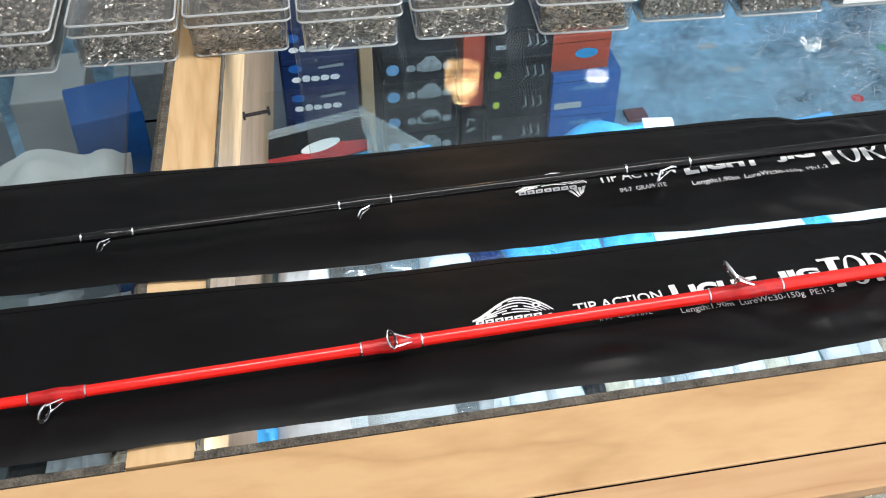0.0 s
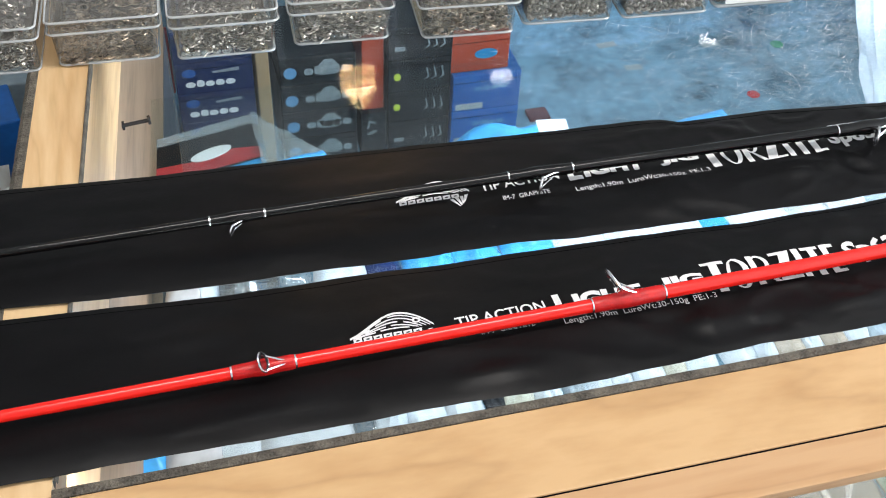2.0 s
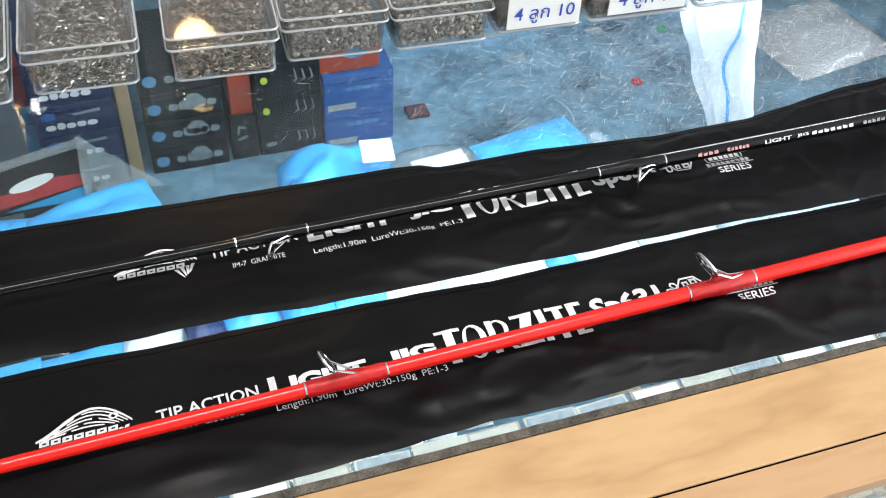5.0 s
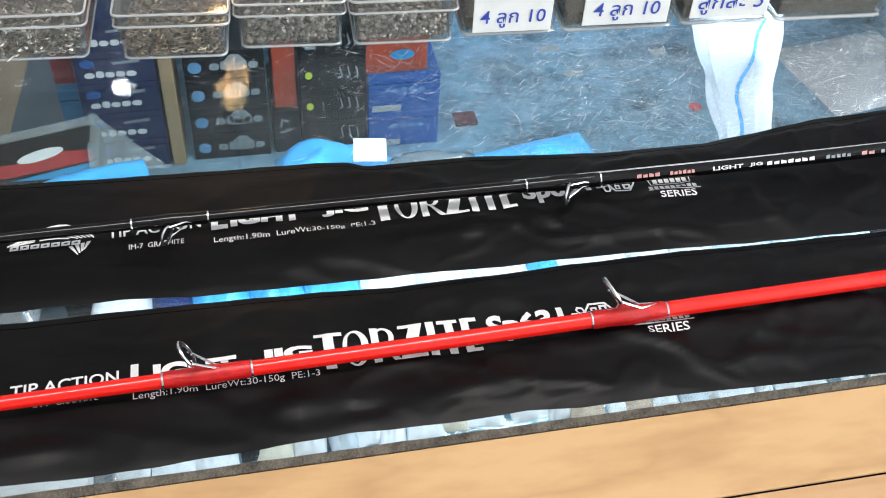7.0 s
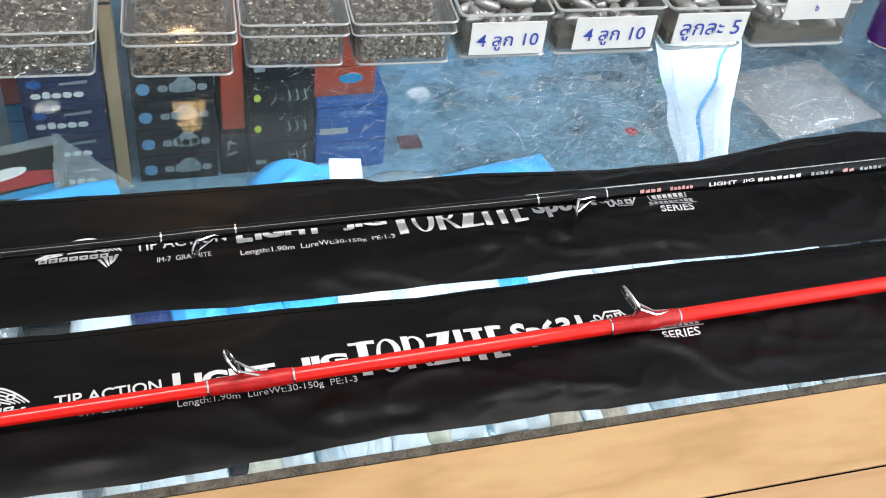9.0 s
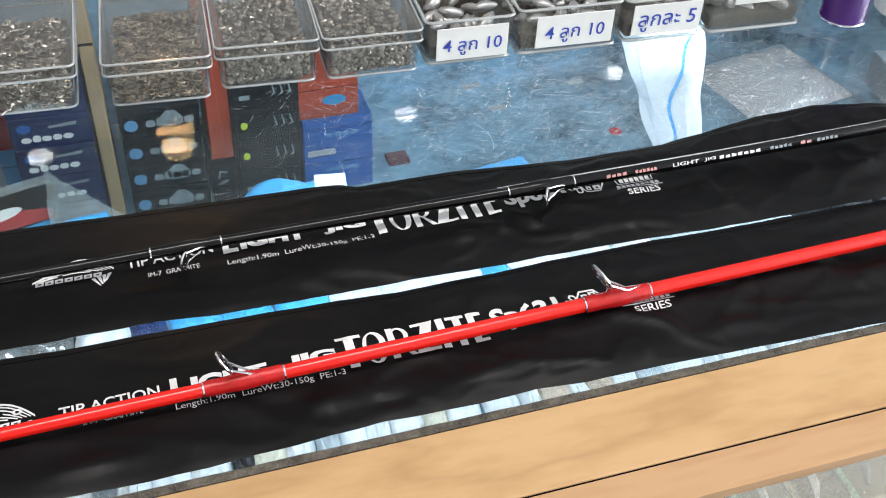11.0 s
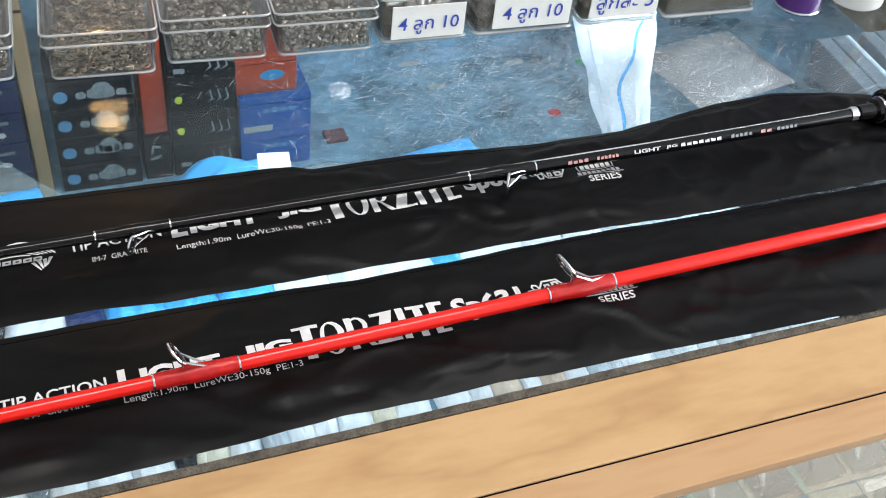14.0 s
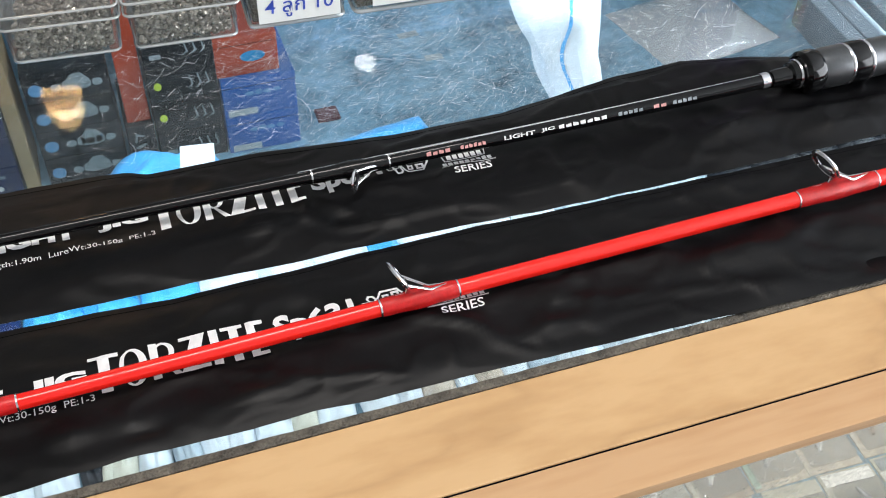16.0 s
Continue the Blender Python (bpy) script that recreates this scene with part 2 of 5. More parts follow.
M_PACK2 = paint("pack_card_green", (0.46, 0.45, 0.37), 0.45, 0, 0.25, 30)
M_PALEGREEN = paint("pale_green_print", (0.36, 0.50, 0.42), 0.5, 0, 0.2, 60)
M_GREEN = paint("green_sticker", (0.05, 0.42, 0.22), 0.5, 0, 0.1, 60)
M_REDDOT = paint("red_sticker", (0.75, 0.03, 0.04), 0.5, 0, 0.1, 60)
# strong blotches put the glass's bluish haze and dark reflections into the laminate
M_DECK = paint("clouded_blue_laminate", (0.21, 0.36, 0.48), 0.30, 0, 0.75, 7, 0.1, 200)
M_SHELF = paint("worn_shelf_board", (0.30, 0.36, 0.40), 0.5, 0, 0.3, 12)
M_SLATE = paint("slate_packet", (0.075, 0.090, 0.105), 0.4, 0, 0.3, 30)
M_PURPLE = paint("purple_can", (0.055, 0.010, 0.14), 0.25, 0, 0.1, 30, 0, 1, 0.5, 0.5)
M_WHITE = paint("white_plastic", (0.80, 0.79, 0.76), 0.35, 0, 0.05, 30)
M_COPPER = paint("copper_wire", (0.75, 0.35, 0.22), 0.3, 1.0, 0.1, 90)
M_WALL = paint("painted_wall", (0.70, 0.71, 0.70), 0.8, 0, 0.06, 3, 0.1, 80)
M_CEIL = paint("ceiling_board", (0.84, 0.85, 0.85), 0.8, 0, 0.05, 3)
M_FLOOR = paint("floor_tile", (0.42, 0.39, 0.36), 0.3, 0, 0.12, 5)
M_GROUT = paint("grout", (0.16, 0.15, 0.14), 0.8, 0, 0.2, 40)
M_LAMPC = glow("cool_lamp", (0.95, 0.98, 1.0), 22)
M_LAMPW = glow("warm_lamp", (1.0, 0.60, 0.28), 30)


# ---- mesh helpers ----
def part(name, bm, material, parent=None, label=""):
    me = bpy.data.meshes.new(name)
    bm.to_mesh(me)
    bm.free()
    for mm in (material if isinstance(material, (list, tuple)) else [material]):
        me.materials.append(mm)
    ob = new(name, me)
    if parent:
        ob.parent = parent
    return tagged(ob, label)


def thing(name, label, category, at=None, group="", kind=""):
    ob = new(name)
    ob.empty_display_size = 0.02
    if at is not None:
        ob.matrix_basis = at
    return tagged(ob, label, category, group, kind)


def smooth(ob, angle=40):
    ob.data.shade_smooth()
    ob.data.set_sharp_from_angle(angle=radians(angle))
    return ob


def box(bm, x0, x1, y0, y1, z0, z1, bevel=0.0, m=None):
    """Adds a box to bm, its edges rounded by bevel."""
    tmp = bmesh.new()
    bmesh.ops.create_cube(tmp, size=1)
    for v in tmp.verts:
        v.co = Vector(((x0 + x1) / 2 + v.co.x * (x1 - x0), (y0 + y1) / 2 + v.co.y * (y1 - y0), (z0 + z1) / 2 + v.co.z * (z1 - z0)))
    if bevel:
        bmesh.ops.bevel(tmp, geom=tmp.edges[:], offset=bevel, segments=2, profile=0.5, affect="EDGES")
    return merge(bm, tmp, m)


def merge(bm, tmp, m=None):
    if m is not None:
        tmp.transform(m)
    me = bpy.data.meshes.new("tmp")
    tmp.to_mesh(me)
    tmp.free()
    bm.from_mesh(me)
    bpy.data.meshes.remove(me)
    return bm


def tube(bm, points, radii, sides=12, close=True):
    """A round bar through the points."""
    pts = [Vector(p) for p in points]
    if not hasattr(radii, "__len__"):
        radii = [radii] * len(pts)
    rings = []
    for i, p in enumerate(pts):
        d = (pts[min(i + 1, len(pts) - 1)] - pts[max(i - 1, 0)]).normalized()
        a = d.cross(Vector((0, 0, 1)) if abs(d.z) < 0.9 else Vector((1, 0, 0))).normalized()
        b = d.cross(a)
        rings.append([bm.verts.new(p + radii[i] * (math.cos(2 * math.pi * k / sides) * a + math.sin(2 * math.pi * k / sides) * b)) for k in range(sides)])
    for r, s in zip(rings, rings[1:]):
        for k in range(sides):
            bm.faces.new((r[k], r[(k + 1) % sides], s[(k + 1) % sides], s[k]))
    if close:
        bm.faces.new(rings[0][::-1]), bm.faces.new(rings[-1])
    return bm


def hoop(bm, centre, u, v, radius, thick, sides=20, around=6, tall=1.0):
    """A ring in the plane of u and v."""
    c, u, v = Vector(centre), Vector(u).normalized(), Vector(v).normalized()
    w = u.cross(v)
    rows = []
    for i in range(sides):
        a = 2 * math.pi * i / sides
        o = math.cos(a) * u + math.sin(a) * v
        rows.append([bm.verts.new(c + radius * (math.cos(a) * u + tall * math.sin(a) * v) + thick * (math.cos(2 * math.pi * k / around) * o + math.sin(2 * math.pi * k / around) * w)) for k in range(around)])
    for i in range(sides):
        for k in range(around):
            bm.faces.new((rows[i][k], rows[(i + 1) % sides][k], rows[(i + 1) % sides][(k + 1) % around], rows[i][(k + 1) % around]))
    return bm


def lathe(bm, profile, sides=28):
    """A turned body about z from (radius, height) pairs."""
    rings = [[bm.verts.new((r * math.cos(2 * math.pi * k / sides), r * math.sin(2 * math.pi * k / sides), z)) for k in range(sides)] for r, z in profile]
    for a, b in zip(rings, rings[1:]):
        for k in range(sides):
            bm.faces.new((a[k], a[(k + 1) % sides], b[(k + 1) % sides], b[k]))
    bm.faces.new(rings[0][::-1]), bm.faces.new(rings[-1])
    return bm


def words(text, size, width=None, shear=0.0, bold=0.0, height=None):
    """A flat mesh of lettering with its lower left at the origin, fitted to a width and height."""
    cu = bpy.data.curves.new("words", "FONT")
    cu.body, cu.size, cu.shear, cu.offset = text, size, shear, bold * size
    cu.resolution_u = 3
    ob = bpy.data.objects.new("words", cu)
    scene.collection.objects.link(ob)
    deps = bpy.context.evaluated_depsgraph_get()
    me = bpy.data.meshes.new_from_object(ob.evaluated_get(deps))
    bpy.data.objects.remove(ob)
    bm = bmesh.new()
    bm.from_mesh(me)
    bpy.data.meshes.remove(me)
    bmesh.ops.triangulate(bm, faces=bm.faces[:])
    if bm.verts:
        x0, x1 = min(v.co.x for v in bm.verts), max(v.co.x for v in bm.verts)
        y0, y1 = min(v.co.y for v in bm.verts), max(v.co.y for v in bm.verts)
        sx = width / (x1 - x0) if width else 1
        sy = height / (y1 - y0) if height else sx
        for v in bm.verts:
            v.co = Vector(((v.co.x - x0) * sx, (v.co.y - (y0 if height else 0)) * sy, 0))
    return bm


def shape(bm, corners, hole=None):
    """A flat plain outline, or the band between two outlines of equal length."""
    a = [bm.verts.new((x, y, 0)) for x, y in corners]
    if hole is None:
        bm.faces.new(a)
    else:
        b = [bm.verts.new((x, y, 0)) for x, y in hole]
        for i in range(len(a)):
            j = (i + 1) % len(a)
            bm.faces.new((a[i], a[j], b[j], b[i]))
    return bm


def oval(cx, cy, rx, ry, n=20):
    return [(cx + rx * math.cos(2 * math.pi * i / n), cy + ry * math.sin(2 * math.pi * i / n)) for i in range(n)]


def card(name, label, x0, x1, y0, y1, z0, z1, material, category="box", group="", turn=0.0, tilt=0.0):
    """A carton with soft edges standing on z0, with a lid seam; returns it."""
    at = pose((x0 + x1) / 2, y0, z0, tilt, 0, turn)
    ob = thing(name, label, category, at, group)
    bm = box(bmesh.new(), -(x1 - x0) / 2, (x1 - x0) / 2, 0, y1 - y0, 0, (z1 - z0), 0.0022)
    part("body", bm, material, ob)
    bm = box(bmesh.new(), -(x1 - x0) / 2 - 0.0006, (x1 - x0) / 2 + 0.0006, -0.0006, 0.0, (z1 - z0) * 0.80, (z1 - z0) * 0.81)
    part("lid_seam", bm, M_HEM, ob)
    return ob


def on_front(ob, bm, x, z, material, name, label=""):
    """Lays flat print upright on the front of a carton."""
    bm.transform(pose(x, -0.0012, z, 90, 0, 0))
    return part(name, bm, material, ob, label)


def interp(pairs, x):
    return float(np.interp(x, [p[0] for p in pairs], [p[1] for p in pairs]))


# ---- the room ----
def plain(name, x0, x1, y0, y1, z0, z1, material, label):
    return tagged(part(name, box(bmesh.new(), x0, x1, y0, y1, z0, z1), material), label, name.split("_")[0], "", "structure")


plain("wall_north", -3.5, 4.0, 4.5, 4.6, 0, 2.75, M_WALL, "plain painted shop wall behind the counter")
plain("wall_west", -3.6, -3.5, -2.5, 4.6, 0, 2.75, M_WALL, "plain painted side wall of the shop")
plain("wall_south", -3.5, 4.0, -2.6, -2.5, 0, 2.75, M_WALL, "plain painted wall behind the viewer")
plain("wall_east_low", 4.0, 4.1, 1.6, 4.6, 0, 2.75, M_WALL, "plain painted wall beside the open shopfront")
plain("ceiling", -3.6, 4.1, -2.6, 4.6, 2.75, 2.85, M_CEIL, "white ceiling board of the shop")
floor = plain("floor", -3.6, 4.1, -2.6, 4.6, -0.05, -0.006, M_GROUT, "shop floor of grey stone tiles with dark joints")


def downlight(x, y, material, label):
    ob = thing("ceiling_downlight", label, "downlight", pose(x, y, 2.75), "ceiling downlights")
    bm = bmesh.new()
    hoop(bm, (0, 0, -0.006), (1, 0, 0), (0, 1, 0), 0.050, 0.008, 28, 8)
    smooth(part("trim_ring", bm, M_WHITE, ob))
    bm = bmesh.new()
    lathe(bm, [(0.040, -0.012), (0.042, -0.006), (0.042, -0.002)])
    part("lamp_face", bm, material, ob)
    return ob


for x, y in ((-0.49, 3.20), (-0.15, 3.12), (1.12, 3.05), (1.98, 3.12)):
    downlight(x, y, M_LAMPC, "round recessed ceiling downlight with cool white face")

# small warm bulb that hangs over the counter and mirrors in its glass
pendant = thing("pendant_lamp", "small warm bulb hanging on a thin cord over the counter", "pendant lamp", pose(0.215, 1.10, 1.31))
bm = bmesh.new()
lathe(bm, [(0.006, -0.030), (0.016, -0.026), (0.023, -0.014), (0.024, -0.002), (0.018, 0.014), (0.012, 0.024)])
smooth(part("bulb", bm, M_LAMPW, pendant, "glowing warm bulb"))
bm = bmesh.new()
lathe(bm, [(0.0125, 0.0245), (0.014, 0.028), (0.014, 0.055), (0.006, 0.064)])
smooth(part("socket", bm, M_RING, pendant))
bm = bmesh.new()
tube(bm, [(0, 0, 0.063), (0, 0, 1.4395)], 0.002, 8)
part("cord", bm, M_RING, pendant)

# ---- the counter ----
X0, X1 = -1.2, 1.9
DECK = 0.12
counter = thing("display_counter", "birch-framed shop display counter with scratched glass top", "display counter")
RAIL_W = 0.0305


def rail_x(y):
    return interp([(0.0, -0.1335), (1.6, -0.0165)], y)


# front plank, its fascia and the dark joint between them
part("front_plank", box(bmesh.new(), X0, X1, 0.1940, 0.2395, TOP - 0.022, TOP, 0.0008), M_WOOD, counter)
part("joint", box(bmesh.new(), X0, X1, 0.1930, 0.1940, TOP - 0.022, TOP - 0.0010), M_HEM, counter, "dark open joint")
part("fascia", box(bmesh.new(), X0, X1, 0.1715, 0.1930, TOP - 0.007, TOP - 0.0004, 0.0005), M_WOOD2, counter)
part("back_plank", box(bmesh.new(), X0, X1, 1.62, 1.72, TOP - 0.022, TOP, 0.0008), M_WOOD, counter)
for x in (X0, X1 - 0.04):
    part("end_panel", box(bmesh.new(), x, x + 0.04, 0.204, 1.72, 0, TOP - 0.024, 0.001), M_DIVIDER, counter)
part("back_panel", box(bmesh.new(), X0 + 0.04, X1 - 0.04, 1.68, 1.70, 0.02, TOP - 0.024), M_DECK, counter, "blue-grey laminate back panel, cloudy reflections in its colour")
part("deck", box(bmesh.new(), X0 + 0.04, X1 - 0.04, 0.215, 1.68, DECK - 0.025, DECK), M_DECK, counter, "blue-grey laminate deck, cloudy reflections in its colour")
part("shelf", box(bmesh.new(), -0.060, X1 - 0.04, 0.222, 0.95, 0.594, 0.600, 0.0006), M_SHELFGLASS, counter, "clear glass shelf")
part("shelf", box(bmesh.new(), X0 + 0.04, -0.130, 0.222, 0.86, 0.594, 0.600, 0.0006), M_SHELFGLASS, counter, "clear glass shelf")
part("base_board", box(bmesh.new(), X0 + 0.04, X1 - 0.04, 0.20, 0.214, 0.0, DECK - 0.026), M_WOOD2, counter)

# cross rail between the two panes, slightly out of square
bm = bmesh.new()
box(bm, -0.5, 0.5, 0, 1, TOP - 0.022, TOP, 0.0)
for v in bm.verts:
    y = 0.2412 + v.co.y * (1.6195 - 0.2412)
    v.co.x = rail_x(y) + RAIL_W * (v.co.x + 0.5)
    v.co.y = y
part("cross_rail", bm, M_RAIL, counter)
def divider(name, x0, x1, y0, y1, z0, z1, material, label=""):
    """A piece of the partition under the cross rail, which runs out of square."""
    bm = box(bmesh.new(), x0, x1, y0, y1, z0, z1)
    for v in bm.verts:
        v.co.x += rail_x(v.co.y)
    return part(name, bm, material, counter, label)


divider("divider_board", 0.006, 0.022, 0.224, 1.250, 0.5005, TOP - 0.0225, M_DIVIDER, "brown old wooden divider board")
divider("divider_panel", 0.006, 0.0225, 0.224, 1.250, DECK + 0.001, 0.500, M_SLATE, "dark grey lower divider panel")
divider("batten", 0.0222, 0.0300, 0.244, 1.250, 0.800, TOP - 0.0228, M_RAIL, "pale wooden batten under the rail")
# nail in the divider
bm = bmesh.new()
tube(bm, [(rail_x(0.71) + 0.0215, 0.71, 0.745), (rail_x(0.71) + 0.044, 0.708, 0.749)], 0.0017, 8)
tube(bm, [(rail_x(0.71) + 0.0435, 0.708, 0.749), (rail_x(0.71) + 0.0455, 0.708, 0.7492)], 0.0040, 10)
tube(bm, [(rail_x(0.71) + 0.0222, 0.71, 0.745), (rail_x(0.71) + 0.0242, 0.71, 0.745)], 0.0040, 10)
part("nail", bm, M_RING, counter)

# panes and the rough sealant bead round them
part("glass_top", box(bmesh.new(), rail_x(0.9) + 0.055, X1 - 0.002, 0.2447, 1.6175, TOP - 0.008, TOP, 0.0006), M_GLASS, counter, "scratched clear glass pane")
part("glass_top", box(bmesh.new(), X0 + 0.002, rail_x(0.9) - 0.055, 0.2447, 1.6175, TOP - 0.008, TOP, 0.0006), M_GLASS, counter, "clear glass pane")
for a, b in ((rail_x(0.24) + RAIL_W + 0.0002, X1), (X0, rail_x(0.24) - 0.0002)):
    bm = bmesh.new()
    k = 160
    rows = []
    for i in range(k + 1):
        x = a + (b - a) * i / k
        w = 0.0006 * noise.noise(Vector((x * 60, 0, 3)))
        h = 0.0012 + 0.0006 * noise.noise(Vector((x * 140, 2, 0)))
        rows.append([bm.verts.new(p) for p in ((x, 0.2396, TOP - 0.006), (x, 0.2397, TOP + h * 0.2), (x, 0.2420, TOP + h * 0.35), (x, 0.2445 + w, TOP + 0.0002), (x, 0.2449 + w, TOP - 0.006))])
    for r, s in zip(rows, rows[1:]):
        for j in range(4):
            bm.faces.new((r[j], r[j + 1], s[j + 1], s[j]))
    smooth(part("sealant_bead", bm, M_SEAL, counter, "rough dark sealant"))
for side in (0, 1):
    bm = bmesh.new()
    rows = []
    for i in range(120):
        y = 0.2485 + 1.365 * i / 119
        x = rail_x(y) + (RAIL_W if side else 0.0)
        s = 1 if side else -1
        h = 0.0010 + 0.0006 * noise.noise(Vector((y * 140, 5, side)))
        rows.append([bm.verts.new(p) for p in ((x, y, TOP - 0.006), (x + s * 0.0002, y, TOP + h), (x + s * (0.0012 if side else 0.0045), y, TOP + h * 0.9), (x + s * ((0.0020 if side else 0.0075) + 0.0008 * noise.noise(Vector((y * 60, 1, side)))), y, TOP - 0.002))])
    for r, q in zip(rows, rows[1:]):
        for j in range(3):
            bm.faces.new((r[j], r[j + 1], q[j + 1], q[j]))
    smooth(part("sealant_bead", bm, M_SEAL, counter, "rough dark sealant"))
part("front_glass", box(bmesh.new(), X0 + 0.04, X1 - 0.04, 0.196, 0.202, DECK - 0.024, TOP - 0.0075), M_FRONT, counter, "clear front pane")

# scratches worn into the glass, pale and crowded so they also paint glare
bm = bmesh.new()
rnd = random.Random(5)
for i in range(12000):
    x, y = rnd.uniform(0.28, 1.0), rnd.uniform(0.40, 0.56)
    if i < 9000:
        x, y = rnd.gauss(0.47, 0.10), rnd.uniform(0.41, 0.57)
    a = rnd.choice((rnd.gauss(0.15, 0.35), rnd.gauss(0.9, 0.2), rnd.gauss(2.6, 0.3)))
    n = 14 if i % 150 == 0 else rnd.choice((1, 1, 1, 1, 1, 2, 3, 5))
    step, bend, w = rnd.uniform(0.0004, 0.0022), rnd.uniform(-0.10, 0.10), rnd.uniform(0.00003, 0.00009)
    prev = None
    for k in range(n + 1):
        d = Vector((math.cos(a), math.sin(a), 0))
        s = Vector((-d.y, d.x, 0)) * w * (0.3 if k in (0, n) else 1)
        c = Vector((x, y, TOP + 0.00012))
        cur = (bm.verts.new(c - s), bm.verts.new(c + s))
        if prev:
            bm.faces.new((prev[0], cur[0], cur[1], prev[1]))
        prev = cur
        x, y, a = x + d.x * step, y + d.y * step, a + bend
for i in range(4000):
    x, y = rnd.gauss(0.50, 0.14), rnd.uniform(0.41, 0.56)
    a, w, e = rnd.uniform(0, 3.14), rnd.uniform(0.00005, 0.00012), rnd.uniform(0.0001, 0.0009)
    d, c = Vector((math.cos(a), math.sin(a), 0)), Vector((x, y, TOP + 0.00012))
    q = Vector((-d.y, d.x, 0)) * w
    bm.faces.new([bm.verts.new(p) for p in (c - q, c + d * e - q, c + d * e + q, c + q)])
tagged(part("scratch_wear", bm, M_SCRATCH, counter, "fine pale scratches in the glass"), "", "", "", "stuff")


# ---- rod bags ----
A_TOP = [(-0.5, 0.455), (-0.123, 0.450), (-0.031, 0.4445), (0.066, 0.443), (0.167, 0.439), (0.262, 0.4365), (0.277, 0.435), (0.287, 0.4300), (0.347, 0.430), (0.421, 0.4225), (0.488, 0.4225), (0.516, 0.427), (0.560, 0.4345), (0.610, 0.4375), (0.650, 0.430), (0.685, 0.4195), (0.74, 0.420), (1.05, 0.425)]
A_LOW = [(-0.5, 0.3694), (-0.117, 0.3579), (-0.057, 0.3524), (0, 0.3499), (0.05, 0.3496), (0.08, 0.3482), (0.11, 0.3474), (0.157, 0.3479), (0.19, 0.3444), (0.22, 0.3439), (0.253, 0.3434), (0.285, 0.3432), (0.315, 0.3430), (0.345, 0.3414), (0.375, 0.3422), (0.407, 0.3414), (0.44, 0.3406), (0.47, 0.3394), (0.505, 0.3382), (0.541, 0.3378), (0.66, 0.3382), (1.05, 0.3369)]
B_TOP = [(-0.5, 0.3549), (-0.117, 0.3494), (-0.057, 0.3459), (0, 0.3419), (0.05, 0.3416), (0.08, 0.3419), (0.11, 0.3399), (0.157, 0.3400), (0.19, 0.3394), (0.22, 0.3389), (0.253, 0.3380), (0.285, 0.3356), (0.315, 0.3364), (0.345, 0.3362), (0.375, 0.3378), (0.407, 0.3377), (0.44, 0.3384), (0.47, 0.3369), (0.505, 0.3366), (0.541, 0.3362), (0.66, 0.3349), (1.05, 0.3324)]
B_LOW = [(-0.5, 0.2484), (-0.1, 0.2501), (-0.06, 0.2504), (0, 0.2492), (0.05, 0.2489), (0.1, 0.2491), (0.13, 0.2474), (0.17, 0.2477), (0.2, 0.2489), (0.23, 0.2504), (0.2525, 0.2511), (0.28, 0.2504), (0.305, 0.2497), (0.333, 0.2508), (0.36, 0.2482), (0.39, 0.2484), (0.42, 0.2476), (0.45, 0.2464), (0.5, 0.2449), (0.578, 0.2419), (1.05, 0.2349)]


# soft dents and puckers in the cloth: place, height, reach
DENTS = [(0.232, 0.270, 0.0014, 0.012, 0.006), (0.262, 0.262, -0.0016, 0.010, 0.004), (0.315, 0.266, 0.0016, 0.016, 0.004), (0.56, 0.275, 0.0030, 0.030, 0.010),
         (0.62, 0.300, -0.0022, 0.022, 0.009), (0.66, 0.262, 0.0024, 0.020, 0.008), (0.60, 0.365, 0.0028, 0.022, 0.007), (0.65, 0.372, -0.0020, 0.014, 0.006),
         (0.70, 0.362, 0.0030, 0.018, 0.008), (0.335, 0.367, 0.0016, 0.010, 0.004), (0.375, 0.362, -0.0012, 0.012, 0.005), (-0.03, 0.315, 0.0014, 0.030, 0.008),
         (0.50, 0.300, 0.0016, 0.020, 0.006), (0.45, 0.262, 0.0014, 0.014, 0.005), (0.12, 0.262, 0.0012, 0.018, 0.005), (0.745, 0.300, 0.0030, 0.020, 0.010)]


def bag_height(x, y, low, top, seed):
    a, b = interp(low, x), interp(top, x)
    f = min(1, max(0, (y - a) / (b - a)))
    edge = min(f, 1 - f) * (b - a)
    body = 0.0022 * (1 - math.exp(-edge / 0.009))
    p = Vector((x * 7, y * 26, seed))
    far = min(1, max(0, (x - 0.15) / 0.25))
    wrinkle = (0.0011 + 0.0016 * far) * noise.noise(p) + 0.0006 * noise.noise(Vector((x * 24 + y * 20, y * 50 - x * 9, seed + 4)))
    crease = 0.0016 * max(0, 1 - abs(noise.noise(Vector((x * 9 - y * 12, y * 30 + x * 6, seed + 9)))) * 7) * (0.25 + 0.75 * min(1, max(0, (x - 0.12) / 0.25)))
    end = min(1, max(0, (x - 0.50) / 0.12))
    crease += 0.0052 * end * noise.noise(Vector((x * 19 + y * 14, y * 40 - x * 8, seed + 20)))
    crease += 0.0011 * max(0, 1 - abs(noise.noise(Vector((x * 26 + y * 30, y * 44 - x * 20, seed + 31)))) * 6) * (0.15 + 0.85 * far)
    k = min(1, edge / 0.012)
    for cx, cy, h, rx, ry in DENTS:
        u, v, h = (x - cx) / rx, (y - cy) / ry, h * 1.5
        if abs(u) < 2.5 and abs(v) < 2.5:
            crease += h * math.exp(-u * u - v * v)
    return TOP + 0.0018 + body + k * (wrinkle + crease)


